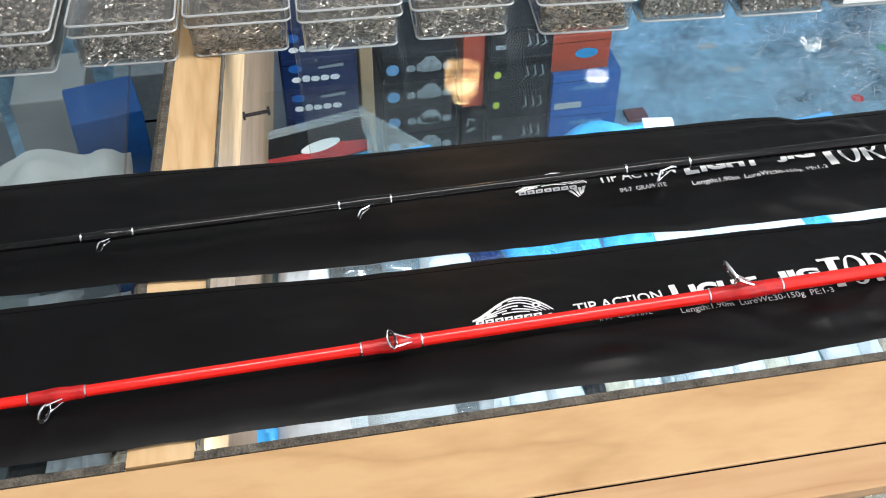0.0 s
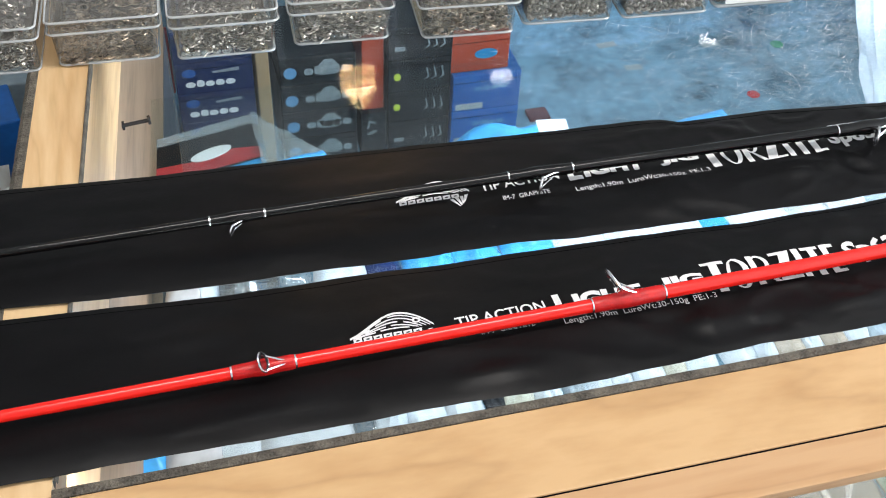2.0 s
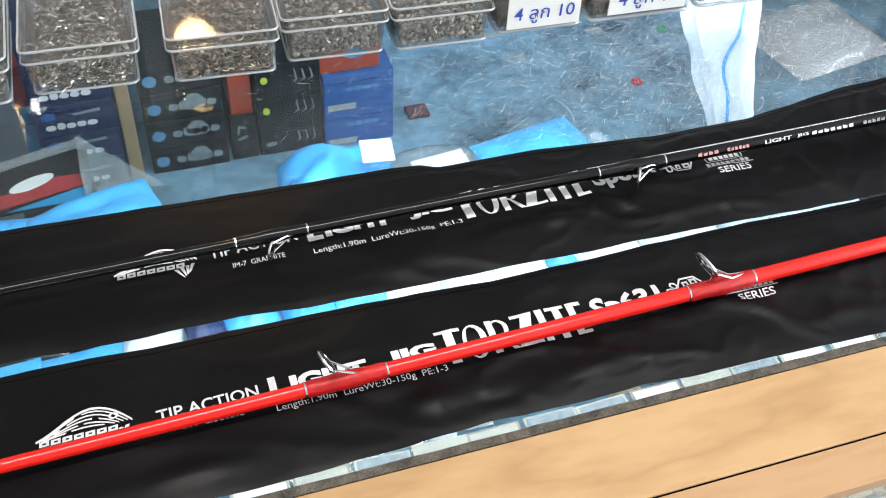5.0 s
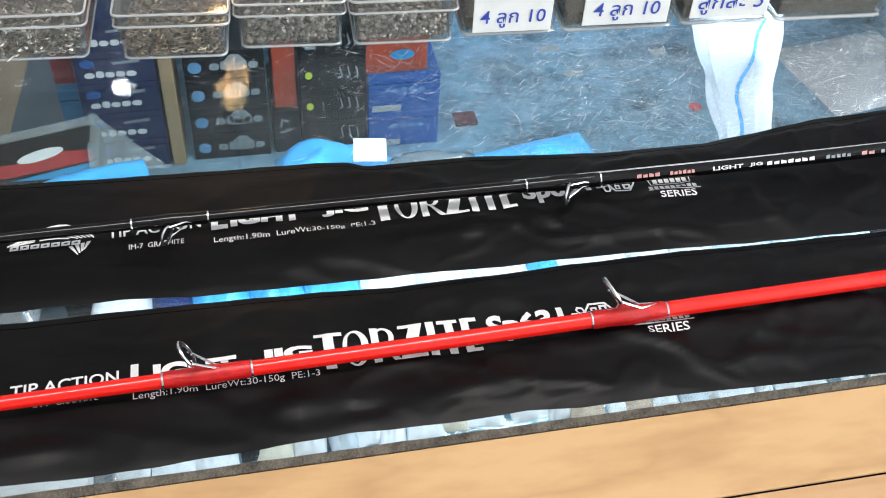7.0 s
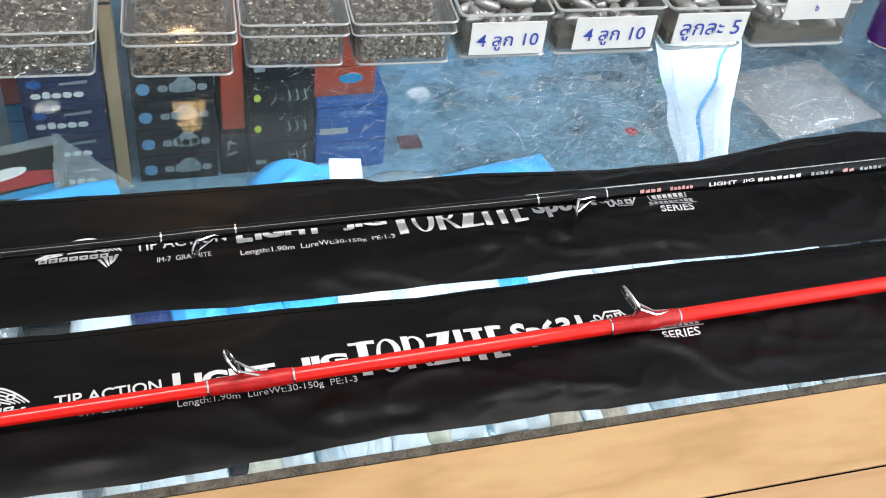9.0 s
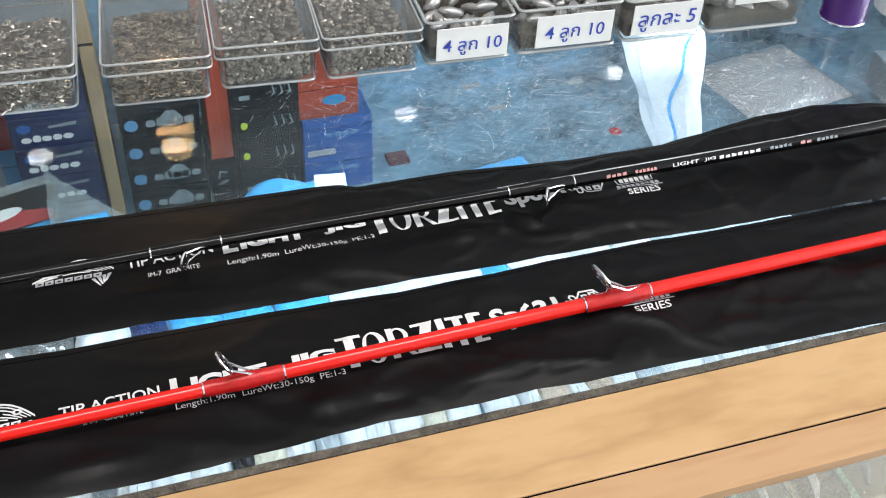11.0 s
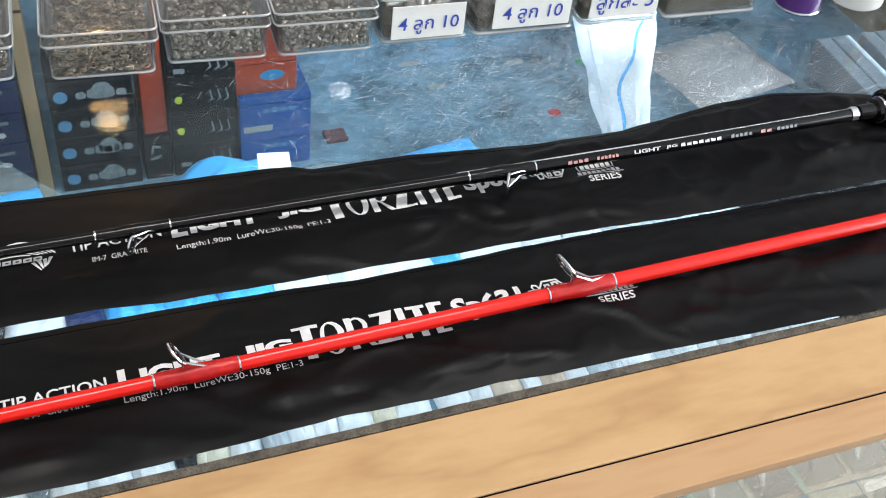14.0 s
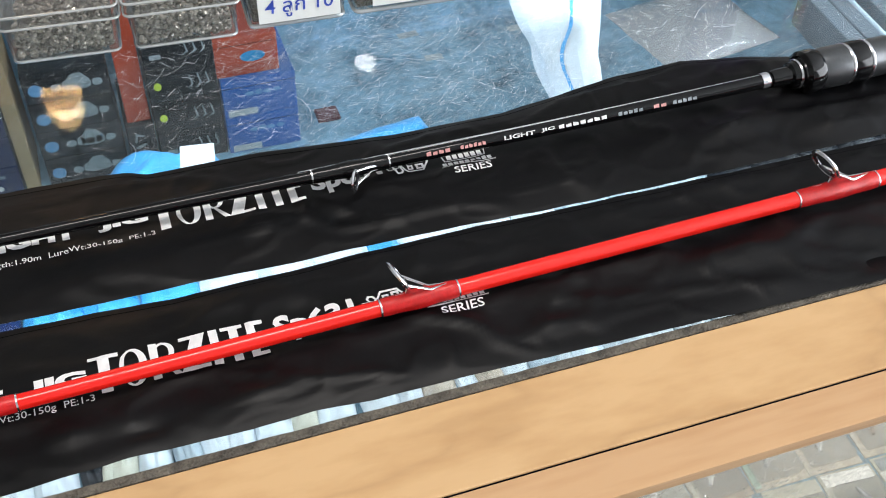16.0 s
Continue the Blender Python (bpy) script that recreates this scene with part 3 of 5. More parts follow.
def rod_bag(label, low, top, seed, dx, dy, fish=0.0, low_line=0.0):
    ob = thing("rod_bag", label, "rod bag", None, "rod bags on the counter")
    bm = bmesh.new()
    nx, ny = 620, 40
    grid = []
    for i in range(nx + 1):
        x = -0.42 + 1.40 * i / nx
        a, b = interp(low, x), interp(top, x)
        a += 0.0007 * noise.noise(Vector((x * 45, 0, seed)))
        b += 0.0007 * noise.noise(Vector((x * 45, 7, seed)))
        row = []
        for j in range(ny + 1):
            f = 0.5 - 0.5 * math.cos(math.pi * j / ny)
            y = a + (b - a) * f
            row.append(bm.verts.new((x, y, bag_height(x, y, low, top, seed))))
        row.append(bm.verts.new((x, b - 0.001, TOP + 0.0006)))
        row.insert(0, bm.verts.new((x, a + 0.001, TOP + 0.0006)))
        grid.append(row)
    for r, s in zip(grid, grid[1:]):
        for j in range(len(r) - 1):
            bm.faces.new((r[j], s[j], s[j + 1], r[j + 1]))
    for r, flip in ((grid[0], False), (grid[-1], True)):
        bm.faces.new(r if flip else r[::-1])
    for r, s in zip(grid, grid[1:]):
        bm.faces.new((r[0], r[-1], s[-1], s[0]))
    smooth(part("cloth", bm, M_BAG, ob), 60)
    # stitched hem along the far edge
    for line, inset in ((top, -0.0045),):
        bm = bmesh.new()
        rows = []
        for i in range(241):
            x = -0.42 + 1.40 * i / 240
            y = interp(line, x) + inset
            rows.append([bm.verts.new((x, y + o, bag_height(x, y + o, low, top, seed) + h)) for o, h in ((-0.0003, 0.0001), (0, 0.0002), (0.0003, 0.0001))])
        for r, s in zip(rows, rows[1:]):
            for j in range(2):
                bm.faces.new((r[j], s[j], s[j + 1], r[j + 1]))
        part("hem", bm, M_HEM, ob)

    def lay(bm, x, y, name, material=M_PRINT, turn=0.0):
        for cut in (0, 1):
            long = [e for e in bm.edges if e.calc_length() > 0.0030]
            if long:
                bmesh.ops.subdivide_edges(bm, edges=long, cuts=1)
                bmesh.ops.triangulate(bm, faces=bm.faces[:])
        c, s = math.cos(radians(turn)), math.sin(radians(turn))
        for v in bm.verts:
            px, py = x + dx + c * v.co.x - s * v.co.y, y + dy + s * v.co.x + c * v.co.y
            v.co = Vector((px, py, bag_height(px, py, low, top, seed) + 0.0007))
        return part(name, bm, material, ob)

    lay(words("TIP ACTION", 0.008, 0.047, 0, 0.015, 0.0068), 0.1205, 0.2925 - low_line, "lettering", turn=1.5)
    lay(words("IM-7  GRAPHITE", 0.004, 0.0275, 0, 0, 0.0034), 0.131, 0.2852, "lettering")
    lay(words("L", 0.01, 0.0085, 0, 0.06, 0.0125), 0.1725, 0.2905 - low_line, "lettering")
    lay(words("IGHT", 0.01, 0.0375, 0, 0.06, 0.0095), 0.1825, 0.2915 - low_line, "lettering", turn=0.5)
    lay(words("JIG", 0.01, 0.0250, 0, 0.06, 0.0098), 0.2300, 0.2922 - low_line, "lettering")
    lay(words("Length:1.90m  LureWt:30-150g  PE:1-3", 0.004, 0.0835, 0, 0, 0.0046), 0.1735, 0.2820, "lettering", turn=0.6)
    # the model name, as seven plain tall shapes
    bm = bmesh.new()
    H = 0.0205
    shape(bm, [(0.0, H), (0.0132, H), (0.0132, H - 0.0025), (0.0090, H - 0.0025), (0.0090, 0), (0.0040, 0), (0.0040, H - 0.0025), (0.0, H - 0.0025)])
    shape(bm, oval(0.0190, H * 0.5, 0.0062, H * 0.5), [(x - 0.0006, y) for x, y in oval(0.0190, H * 0.5, 0.0034, H * 0.44)])
    shape(bm, [(0.0265, 0), (0.0302, 0), (0.0302, H), (0.0265, H)])
    shape(bm, oval(0.0325, H * 0.70, 0.0050, H * 0.30), oval(0.0322, H * 0.70, 0.0028, H * 0.24))
    shape(bm, [(0.0315, H * 0.42), (0.0330, H * 0.42), (0.0395, 0), (0.0360, 0)])
    shape(bm, [(0.0400, H), (0.0520, H), (0.0462, 0.0022), (0.0520, 0.0022), (0.0520, 0), (0.0390, 0), (0.0452, H - 0.0022), (0.0400, H - 0.0022)])
    shape(bm, [(0.0535, 0), (0.0575, 0), (0.0575, H), (0.0535, H)])
    shape(bm, [(0.0590, H), (0.0690, H), (0.0690, H - 0.0022), (0.0665, H - 0.0022), (0.0665, 0), (0.0625, 0), (0.0625, H - 0.0022), (0.0590, H - 0.0022)])
    shape(bm, [(0.0705, 0), (0.0785, 0), (0.0785, 0.0022), (0.0745, 0.0022), (0.0745, H * 0.5), (0.0775, H * 0.5), (0.0775, H * 0.6), (0.0745, H * 0.6), (0.0745, H - 0.0022), (0.0785, H - 0.0022), (0.0785, H), (0.0705, H)])
    lay(bm, 0.2562, 0.2868 + low_line * 0.3, "name_mark")
    lift = 0.0035 if low_line == 0 else 0.001
    lay(words("Sp631", 0.01, 0.0385, 0, 0.04, 0.0165), 0.3392, 0.2868 + lift, "lettering")
    # hexagon badge with three small cells
    bm = bmesh.new()
    hexa = [(0.0160 + 0.0088 * math.cos(math.pi * i / 3), 0.006 + 0.0078 * math.sin(math.pi * i / 3)) for i in range(6)]
    shape(bm, hexa, [(0.0160 + (x - 0.0160) * 0.86, 0.006 + (y - 0.006) * 0.86) for x, y in hexa])
    for cx, cy in ((0.0028, 0.004), (0.0066, 0.0085), (0.0070, 0.0015)):
        h6 = [(cx + 0.0028 * math.cos(math.pi * i / 3), cy + 0.0028 * math.sin(math.pi * i / 3)) for i in range(6)]
        shape(bm, h6, [(cx + (x - cx) * 0.55, cy + (y - cy) * 0.55) for x, y in h6])
    for cx, cy, w, h in ((0.0120, 0.0062, 0.0034, 0.0042), (0.0165, 0.0068, 0.004, 0.0045), (0.0122, 0.0012, 0.0030, 0.0036), (0.0168, 0.0010, 0.0046, 0.0040)):
        shape(bm, [(cx, cy), (cx + w, cy), (cx + w, cy + h), (cx, cy + h)], [(cx + w * 0.3, cy + h * 0.3), (cx + w * 0.7, cy + h * 0.3), (cx + w * 0.7, cy + h * 0.7), (cx + w * 0.3, cy + h * 0.7)])
    lay(bm, 0.3800, 0.2905 + lift, "hexagon_badge")
    # framed maker's badge, bars and the word below
    bm = bmesh.new()
    shape(bm, [(0.003, 0.0118), (0.0265, 0.0118), (0.0275, 0.0175), (0.002, 0.0175)], [(0.0036, 0.0123), (0.0259, 0.0123), (0.0269, 0.0170), (0.0026, 0.0170)])
    for i in range(6):
        shape(bm, [(0.0050 + 0.0035 * i, 0.0130), (0.0076 + 0.0035 * i, 0.0130), (0.0076 + 0.0035 * i, 0.0164), (0.0050 + 0.0035 * i, 0.0164)])
    shape(bm, [(0.0, 0.0066), (0.031, 0.0066), (0.031, 0.0074), (0.0, 0.0074)])
    for i in range(9):
        shape(bm, [(0.0012 + 0.0032 * i, 0.0080), (0.0036 + 0.0032 * i, 0.0080), (0.0036 + 0.0032 * i, 0.0108), (0.0012 + 0.0032 * i, 0.0108)])
    lay(bm, 0.4100, 0.2820, "maker_badge")
    lay(words("SERIES", 0.005, 0.0215, 0.1, 0.01, 0.0050), 0.4155, 0.2826, "lettering")
    # fish-shaped emblem in strokes
    bm = bmesh.new()
    n = 12
    for k in range(6):
        amp, x0, x1, w = 0.0135 - 0.0023 * k, 0.0008 * k, 0.0475 - 0.0022 * k, 0.0016 if k == 0 else 0.0010
        line = [(x0 + (x1 - x0) * i / n, 0.0085 + amp * math.sin(math.pi * (i / n) ** 1.3) + 0.0012 * i / n) for i in range(n + 1)]
        for i in range(n):
            if k and (i + 2 * k) % 7 == 0:
                continue
            shape(bm, [line[i], line[i + 1], (line[i + 1][0], line[i + 1][1] - w), (line[i][0], line[i][1] - w)])
    shape(bm, oval(0.0385, 0.0140, 0.0026, 0.0021, 10), oval(0.0385, 0.0140, 0.0012, 0.0010, 10))
    for i in range(7):
        x = 0.0015 + 0.0056 * i
        shape(bm, [(x, 0.0040), (x + 0.0048, 0.0042), (x + 0.0050, 0.0078), (x + 0.0002, 0.0074)], [(x + 0.0016, 0.0053), (x + 0.0034, 0.0054), (x + 0.0035, 0.0065), (x + 0.0017, 0.0063)])
    for i in range(4):
        shape(bm, [(0.0335 + 0.0034 * i, 0.0030 + 0.001 * i), (0.0358 + 0.0034 * i, 0.0032 + 0.001 * i), (0.0392 + 0.0012 * i, -0.0040 + 0.0012 * i), (0.0385 + 0.0010 * i, -0.0040 + 0.0010 * i)])
    if fish:
        bm.transform(Matrix.Diagonal((0.89, 0.86, 1, 1)))
    lay(bm, 0.0500 + fish, 0.2830 + fish * 0.40 + low_line * 1.5, "fish_emblem")
    return ob


rod_bag("black coated nylon rod bag with white printing, lying flat", B_LOW, B_TOP, 2.0, -0.0128, 0.0, 0.0175, 0.0)
rod_bag("black coated nylon rod bag with white printing, under the black rod", A_LOW, A_TOP, 11.0, 0.0275, 0.0945, 0.0215, -0.0018)


# ---- fishing rods ----
def rod(name, label, line, radii, lacquer, thread, wraps, guides, band, end=0.95):
    """line: points along the slightly sprung blank; wraps: stretches (x0, x1); guides: (x, direction, size)."""
    ob = thing(name, label, "fishing rod", None, "fishing rods on the bags")
    xa, xb = line[0][0], line[-1][0]

    def at(x):
        return Vector((x, interp([(p[0], p[1]) for p in line], x), interp([(p[0], p[2]) for p in line], x)))

    def rad(x):
        return interp(radii, x)
    xb = min(xb, end)
    xs = [xa + (xb - xa) * i / 90 for i in range(91)]
    bm = bmesh.new()
    tube(bm, [at(x) for x in xs], [rad(x) for x in xs], 20)
    smooth(part("blank", bm, lacquer, ob), 60)
    for x0, x1 in wraps:
        n = 14
        bm = bmesh.new()
        pts = [x0 + (x1 - x0) * i / n for i in range(n + 1)]
        tube(bm, [at(x) for x in pts], [rad(x) + 0.00015 + 0.0009 * math.sin(math.pi * i / n) ** 0.5 * (0.75 + 0.25 * math.cos(4 * math.pi * i / n)) for i, x in enumerate(pts)], 20)
        wrap = smooth(part("thread_wrap", bm, thread, ob), 60)
        for x in (x0 + 0.0006, x1 - 0.0006):
            bm = bmesh.new()
            tube(bm, [at(x - 0.0004), at(x + 0.0004)], rad(x) + 0.0004, 20)
            part("trim_band", bm, band, wrap)
    for x, way, size in guides:
        way = Vector(way).normalized()
        along = (at(x + 0.01) - at(x)).normalized()
        foot = at(x) + way * rad(x)
        mid = foot + way * size * 1.35 - along * size * 0.9
        side = along.cross(way)
        bm = bmesh.new()
        hoop(bm, mid, side, (way * 0.85 - along * 0.5), size, size * 0.13, 22, 6)
        ring = smooth(part("guide", bm, M_SILVER, ob, "bright metal line guide"))
        bm = bmesh.new()
        hoop(bm, mid, side, (way * 0.85 - along * 0.5), size * 0.84, size * 0.12, 22, 6)
        smooth(part("ring_insert", bm, M_RING, ring))
        bm = bmesh.new()
        for s in (-1, 1):
            tube(bm, [mid + side * s * size * 0.8 - way * size * 0.25, foot + side * s * size * 0.25 + along * size * 1.0, foot + along * size * 2.6], [size * 0.09, size * 0.10, size * 0.06], 6)
        tube(bm, [mid - way * size * 0.9 + along * size * 0.4, foot - along * size * 0.6, foot - along * size * 2.0], [size * 0.09, size * 0.10, size * 0.05], 6)
        smooth(part("guide_frame", bm, M_SILVER, ring))
    return ob, at, rad


UP = (0, 0.35, 1)
red, red_at, _ = rod("fishing_rod", "glossy red fishing rod blank with dark red thread wraps",
                     ((-0.42, 0.2738, 0.9112), (0.0, 0.2826, 0.9114), (0.30, 0.2890, 0.9115), (0.95, 0.3050, 0.9118)),
                     [(-0.42, 0.0021), (-0.15, 0.0027), (0.1, 0.0033), (0.3, 0.0038), (0.95, 0.0050)], M_RED, M_REDWRAP,
                     [(-0.159, -0.132), (-0.004, 0.027), (0.174, 0.2145), (0.374, 0.4135), (0.60, 0.65)],
                     [(-0.147, (0, -0.8, -0.12), 0.0045), (0.0155, (0, -0.45, 0.9), 0.0046), (0.192, UP, 0.0062), (0.392, UP, 0.0075), (0.625, UP, 0.0085)], M_SILVER)

black, blk_at, _ = rod("fishing_rod", "glossy black fishing rod with silver guides and reel seat",
                       ((-0.42, 0.3795, 0.9155), (-0.18, 0.3817, 0.9155), (-0.06, 0.3828, 0.9155), (0.0, 0.3842, 0.9155), (0.06, 0.3852, 0.9155), (0.18, 0.3862, 0.9155), (0.30, 0.3862, 0.9155), (0.40, 0.3856, 0.9155), (0.50, 0.3858, 0.9155), (0.58, 0.3868, 0.9155), (0.66, 0.3886, 0.9155), (0.95, 0.3930, 0.9155)),
                       [(-0.42, 0.0018), (-0.1, 0.0023), (0.2, 0.0029), (0.45, 0.0037), (0.66, 0.0043)], M_BLACK, M_BLACKWRAP,
                       [(-0.140, -0.112), (-0.003, 0.027), (0.161, 0.200), (0.366, 0.4085)],
                       [(-0.127, (0, -0.9, -0.25), 0.0032), (0.0115, (0, -0.9, -0.3), 0.0035), (0.183, (0, -0.9, -0.10), 0.0050), (0.392, (0, -0.9, 0.10), 0.0056)], M_SILVER, 0.66)
# pale strip in place of the glint that runs along the blank
bm = bmesh.new()
tube(bm, [blk_at(x) + Vector((0, 0.0014, 0.0030 if x < 0.3 else 0.0036)) for x in (0.36, 0.40, 0.45, 0.50, 0.60, 0.648)], [0.0002, 0.0004, 0.0005, 0.0005, 0.0005, 0.0005], 6)
part("highlight_strip", bm, M_SILVER, black, "thin pale strip drawn as the blank's highlight")
# reel seat: winding check, hood, grey barrel and rings
C = blk_at(0.66)


def turned(name, prof, material, label="", parent=None):
    bm = bmesh.new()
    d = (blk_at(0.9) - blk_at(0.5)).normalized()
    tube(bm, [C + d * (x - 0.66) for x, r in prof], [r for x, r in prof], 28)
    return smooth(part(name, bm, material, parent or black, label), 35)


turned("keeper_band", [(0.633, 0.0049), (0.6355, 0.0050), (0.638, 0.0049)], M_SILVER)
turned("winding_check", [(0.640, 0.0050), (0.652, 0.0056), (0.653, 0.0075), (0.656, 0.0080)], M_BLACK)
turned("check_ring", [(0.6562, 0.0085), (0.6572, 0.0090), (0.659, 0.0085)], M_SILVER)
turned("lock_nut", [(0.6592, 0.0105), (0.661, 0.0128), (0.668, 0.0132), (0.671, 0.0120)], M_BLACK)
barrel = turned("reel_seat", [(0.6712, 0.0112), (0.675, 0.0122), (0.70, 0.0122), (0.702, 0.0116), (0.76, 0.0112), (0.90, 0.0112), (0.904, 0.009)], M_GUN, "grey metallic reel seat")
for x in (0.689, 0.7025):
    turned("seat_ring", [(x, 0.0122), (x + 0.0006, 0.0126), (x + 0.0016, 0.0126), (x + 0.0022, 0.0122)], M_SILVER, "", barrel)
turned("seat_band", [(0.6905, 0.0123), (0.692, 0.0125), (0.701, 0.0125), (0.702, 0.0123)], M_BLACK, "", barrel)
# printing on the black blank
for x0, x1, n, material in ((0.428, 0.442, 4, M_PINK), (0.447, 0.462, 6, M_PINK), (0.504, 0.534, 7, M_PRINT), (0.540, 0.556, 5, M_GREYPRINT), (0.562, 0.571, 2, M_PINK), (0.574, 0.590, 5, M_GREYPRINT)):
    for i in range(n):
        x = x0 + (x1 - x0) * i / n
        w = (x1 - x0) / n * 0.74
        bm = bmesh.new()
        bm.faces.new([bm.verts.new(blk_at(q) + Vector((0, -0.00438 * math.cos(g), 0.00438 * math.sin(g)))) for q, g in ((x, 0.34), (x + w, 0.34), (x + w, 0.84 - 0.08 * (i % 3)), (x, 0.84 - 0.08 * ((i + 1) % 3)))])
        part("decal", bm, material, black)
for text, x0, w in (("LIGHT", 0.472, 0.018), ("JIG", 0.4935, 0.008)):
    bm = words(text, 0.004, w, 0, 0.03, 0.0022)
    for v in bm.verts:
        g = 0.32 + v.co.y / 0.0042
        v.co = blk_at(x0 + v.co.x) + Vector((0, -0.00438 * math.cos(g), 0.00438 * math.sin(g)))
    part("decal_lettering", bm, M_PRINT, black)


# ---- clear tackle boxes ----
def swivel_heap(name, seed, w, d, z0, z1, count, material):
    """A heap of small barrels, eyes and wires."""
    r = random.Random(seed)
    bm = bmesh.new()
    for i in range(count):
        front = r.random() < 0.45
        x = r.uniform(-w / 2, w / 2)
        y = r.uniform(0.002, 0.006) if front else r.uniform(0.003, d)
        z = r.uniform(z0, z1) if front else z1 + r.uniform(-0.002, 0.0012)
        c = Vector((x, y, z))
        a, b = r.uniform(0, 6.28), r.uniform(-0.5, 0.5)
        u = Vector((math.cos(a) * math.cos(b), math.sin(a) * math.cos(b), math.sin(b)))
        v = u.cross(Vector((r.uniform(-0.4, 0.4), r.uniform(-0.4, 0.4), 1))).normalized()
        k = r.random()
        s = r.uniform(0.0012, 0.0022) * (0.85 if material is M_TINY else 1)
        if material is M_TINY:
            tube(bm, [c - u * s * 1.3, c - u * s * 0.6, c + u * s * 0.6, c + u * s * 1.3], [s * 0.35, s * 0.85, s * 0.85, s * 0.35], 7)
        elif k < 0.5:
            tube(bm, [c - u * s * 1.2, c - u * s * 0.5, c + u * s * 0.5, c + u * s * 1.2], [s * 0.45, s * 0.8, s * 0.8, s * 0.45], 6)
            hoop(bm, c + u * s * 2.1, u, v, s * 0.9, s * 0.22, 7, 3)
        elif k < 0.85:
            hoop(bm, c, u, v, s * 1.5, s * 0.28, 9, 3)
        else:
            tube(bm, [c - u * s * 4, c + v * s * 0.7, c + u * s * 4], s * 0.22, 4, False)
    me = bpy.data.meshes.new(name)
    bm.to_mesh(me)
    bm.free()
    me.materials.append(material)
    return me


HEAPS = [swivel_heap("swivel_heap", 3, 0.054, 0.085, 0.003, 0.020, 400, M_SWIVEL),
         swivel_heap("swivel_heap", 8, 0.054, 0.085, 0.003, 0.020, 520, M_BRASS),
         swivel_heap("swivel_heap", 9, 0.054, 0.085, 0.003, 0.021, 900, M_TINY)]


def hollow(w0, w1, d0, d1, h, wall, y0=0.0):
    """An open tray, wider at the top."""
    bm = bmesh.new()
    def ring(w, a, b, z):
        return [bm.verts.new((sx * w / 2, y, z)) for sx, y in ((-1, a), (1, a), (1, b), (-1, b))]
    dy = (d1 - d0) / 2
    o0, o1 = ring(w0, y0, y0 + d0, 0), ring(w1, y0 - dy, y0 + d0 + dy, h)
    i1, i0 = ring(w1 - 2 * wall, y0 - dy + wall, y0 + d0 + dy - wall, h), ring(w0 - 2 * wall, y0 + wall, y0 + d0 - wall, wall)
    for a, b in ((o0, o1), (o1, i1), (i1, i0)):
        for k in range(4):
            bm.faces.new((a[k], a[(k + 1) % 4], b[(k + 1) % 4], b[k]))
    bm.faces.new(o0[::-1]), bm.faces.new(i0)
    side = [e for e in bm.edges if abs(e.verts[0].co.z - e.verts[1].co.z) > h * 0.5]
    bmesh.ops.bevel(bm, geom=side, offset=0.0035, segments=3, profile=0.5, affect="EDGES")
    return bm


def edge_loop(w, d, z, y0, t):
    """A rounded bead round a box's rim."""
    bm = bmesh.new()
    pts = []
    r = 0.004
    for cx, cy, a0 in ((w / 2 - r, y0 + r, -90), (w / 2 - r, y0 + d - r, 0), (-w / 2 + r, y0 + d - r, 90), (-w / 2 + r, y0 + r, 180)):
        for k in range(4):
            a = radians(a0 + 30 * k)
            pts.append((cx + r * math.cos(a), cy + r * math.sin(a), z))
    pts.append(pts[0])
    return tube(bm, pts, t, 6, False)


def swivel_box(at, label, heap, full=1.0):
    ob = thing("tackle_box", label, "tackle box", at, "clear boxes in a row")
    tray = part("tray", hollow(0.0625, 0.0655, 0.093, 0.095, 0.026, 0.0012), M_CLEAR, ob)
    smooth(part("tray_edge", edge_loop(0.0620, 0.0925, 0.0008, 0.0003, 0.0009), M_RIM, tray))
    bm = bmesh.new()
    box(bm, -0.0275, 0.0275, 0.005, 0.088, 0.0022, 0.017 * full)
    part("swivel_bed", bm, M_BED, ob, "dark block filling the swivel pile, shade between pieces in its colour")
    h = new("swivel_pile", HEAPS[heap])
    h.parent = ob
    h.scale = (1, 1, full)
    tagged(h, "small metal swivels and snaps", "", "", "stuff")
    bm = hollow(0.0695, 0.0690, 0.099, 0.0985, 0.0085, 0.0012, -0.003)
    bm.transform(Matrix.Translation((0, 0, 0.0335)) @ Matrix.Scale(-1, 4, (0, 0, 1)))
    bmesh.ops.reverse_faces(bm, faces=bm.faces[:])
    lid = part("lid", bm, M_CLEAR, ob)
    smooth(part("lid_edge", edge_loop(0.0690, 0.0985, 0.0250, -0.003, 0.0008), M_RIM, lid))
    smooth(part("lid_edge", edge_loop(0.0688, 0.0985, 0.0332, -0.003, 0.0008), M_RIM, lid))
    return ob


NICKEL, BRONZE = "clear plastic lidded box full of nickel swivels", "clear plastic lidded box of dark bronze swivels"
for cx, y, rz, label, heap, full in ((-0.200, 0.566, -3, NICKEL, 2, 1.0), (-0.122, 0.566, -3, NICKEL, 0, 1.0), (-0.048, 0.566, -2, "clear plastic lidded box half full of bronze swivels", 1, 0.62),
                                     (0.0255, 0.559, -2, NICKEL, 0, 1.0), (0.1015, 0.560, -3, NICKEL, 0, 0.95), (0.1860, 0.551, -4, BRONZE, 1, 0.95),
                                     (0.2580, 0.554, -4, "clear plastic lidded box of tiny dark swivels", 2, 0.95), (0.3290, 0.549, -3, "clear plastic lidded box of tiny black swivels", 2, 0.9)):
    swivel_box(pose(cx, y, TOP + 0.0006, 0, 0, rz), label, heap, full)


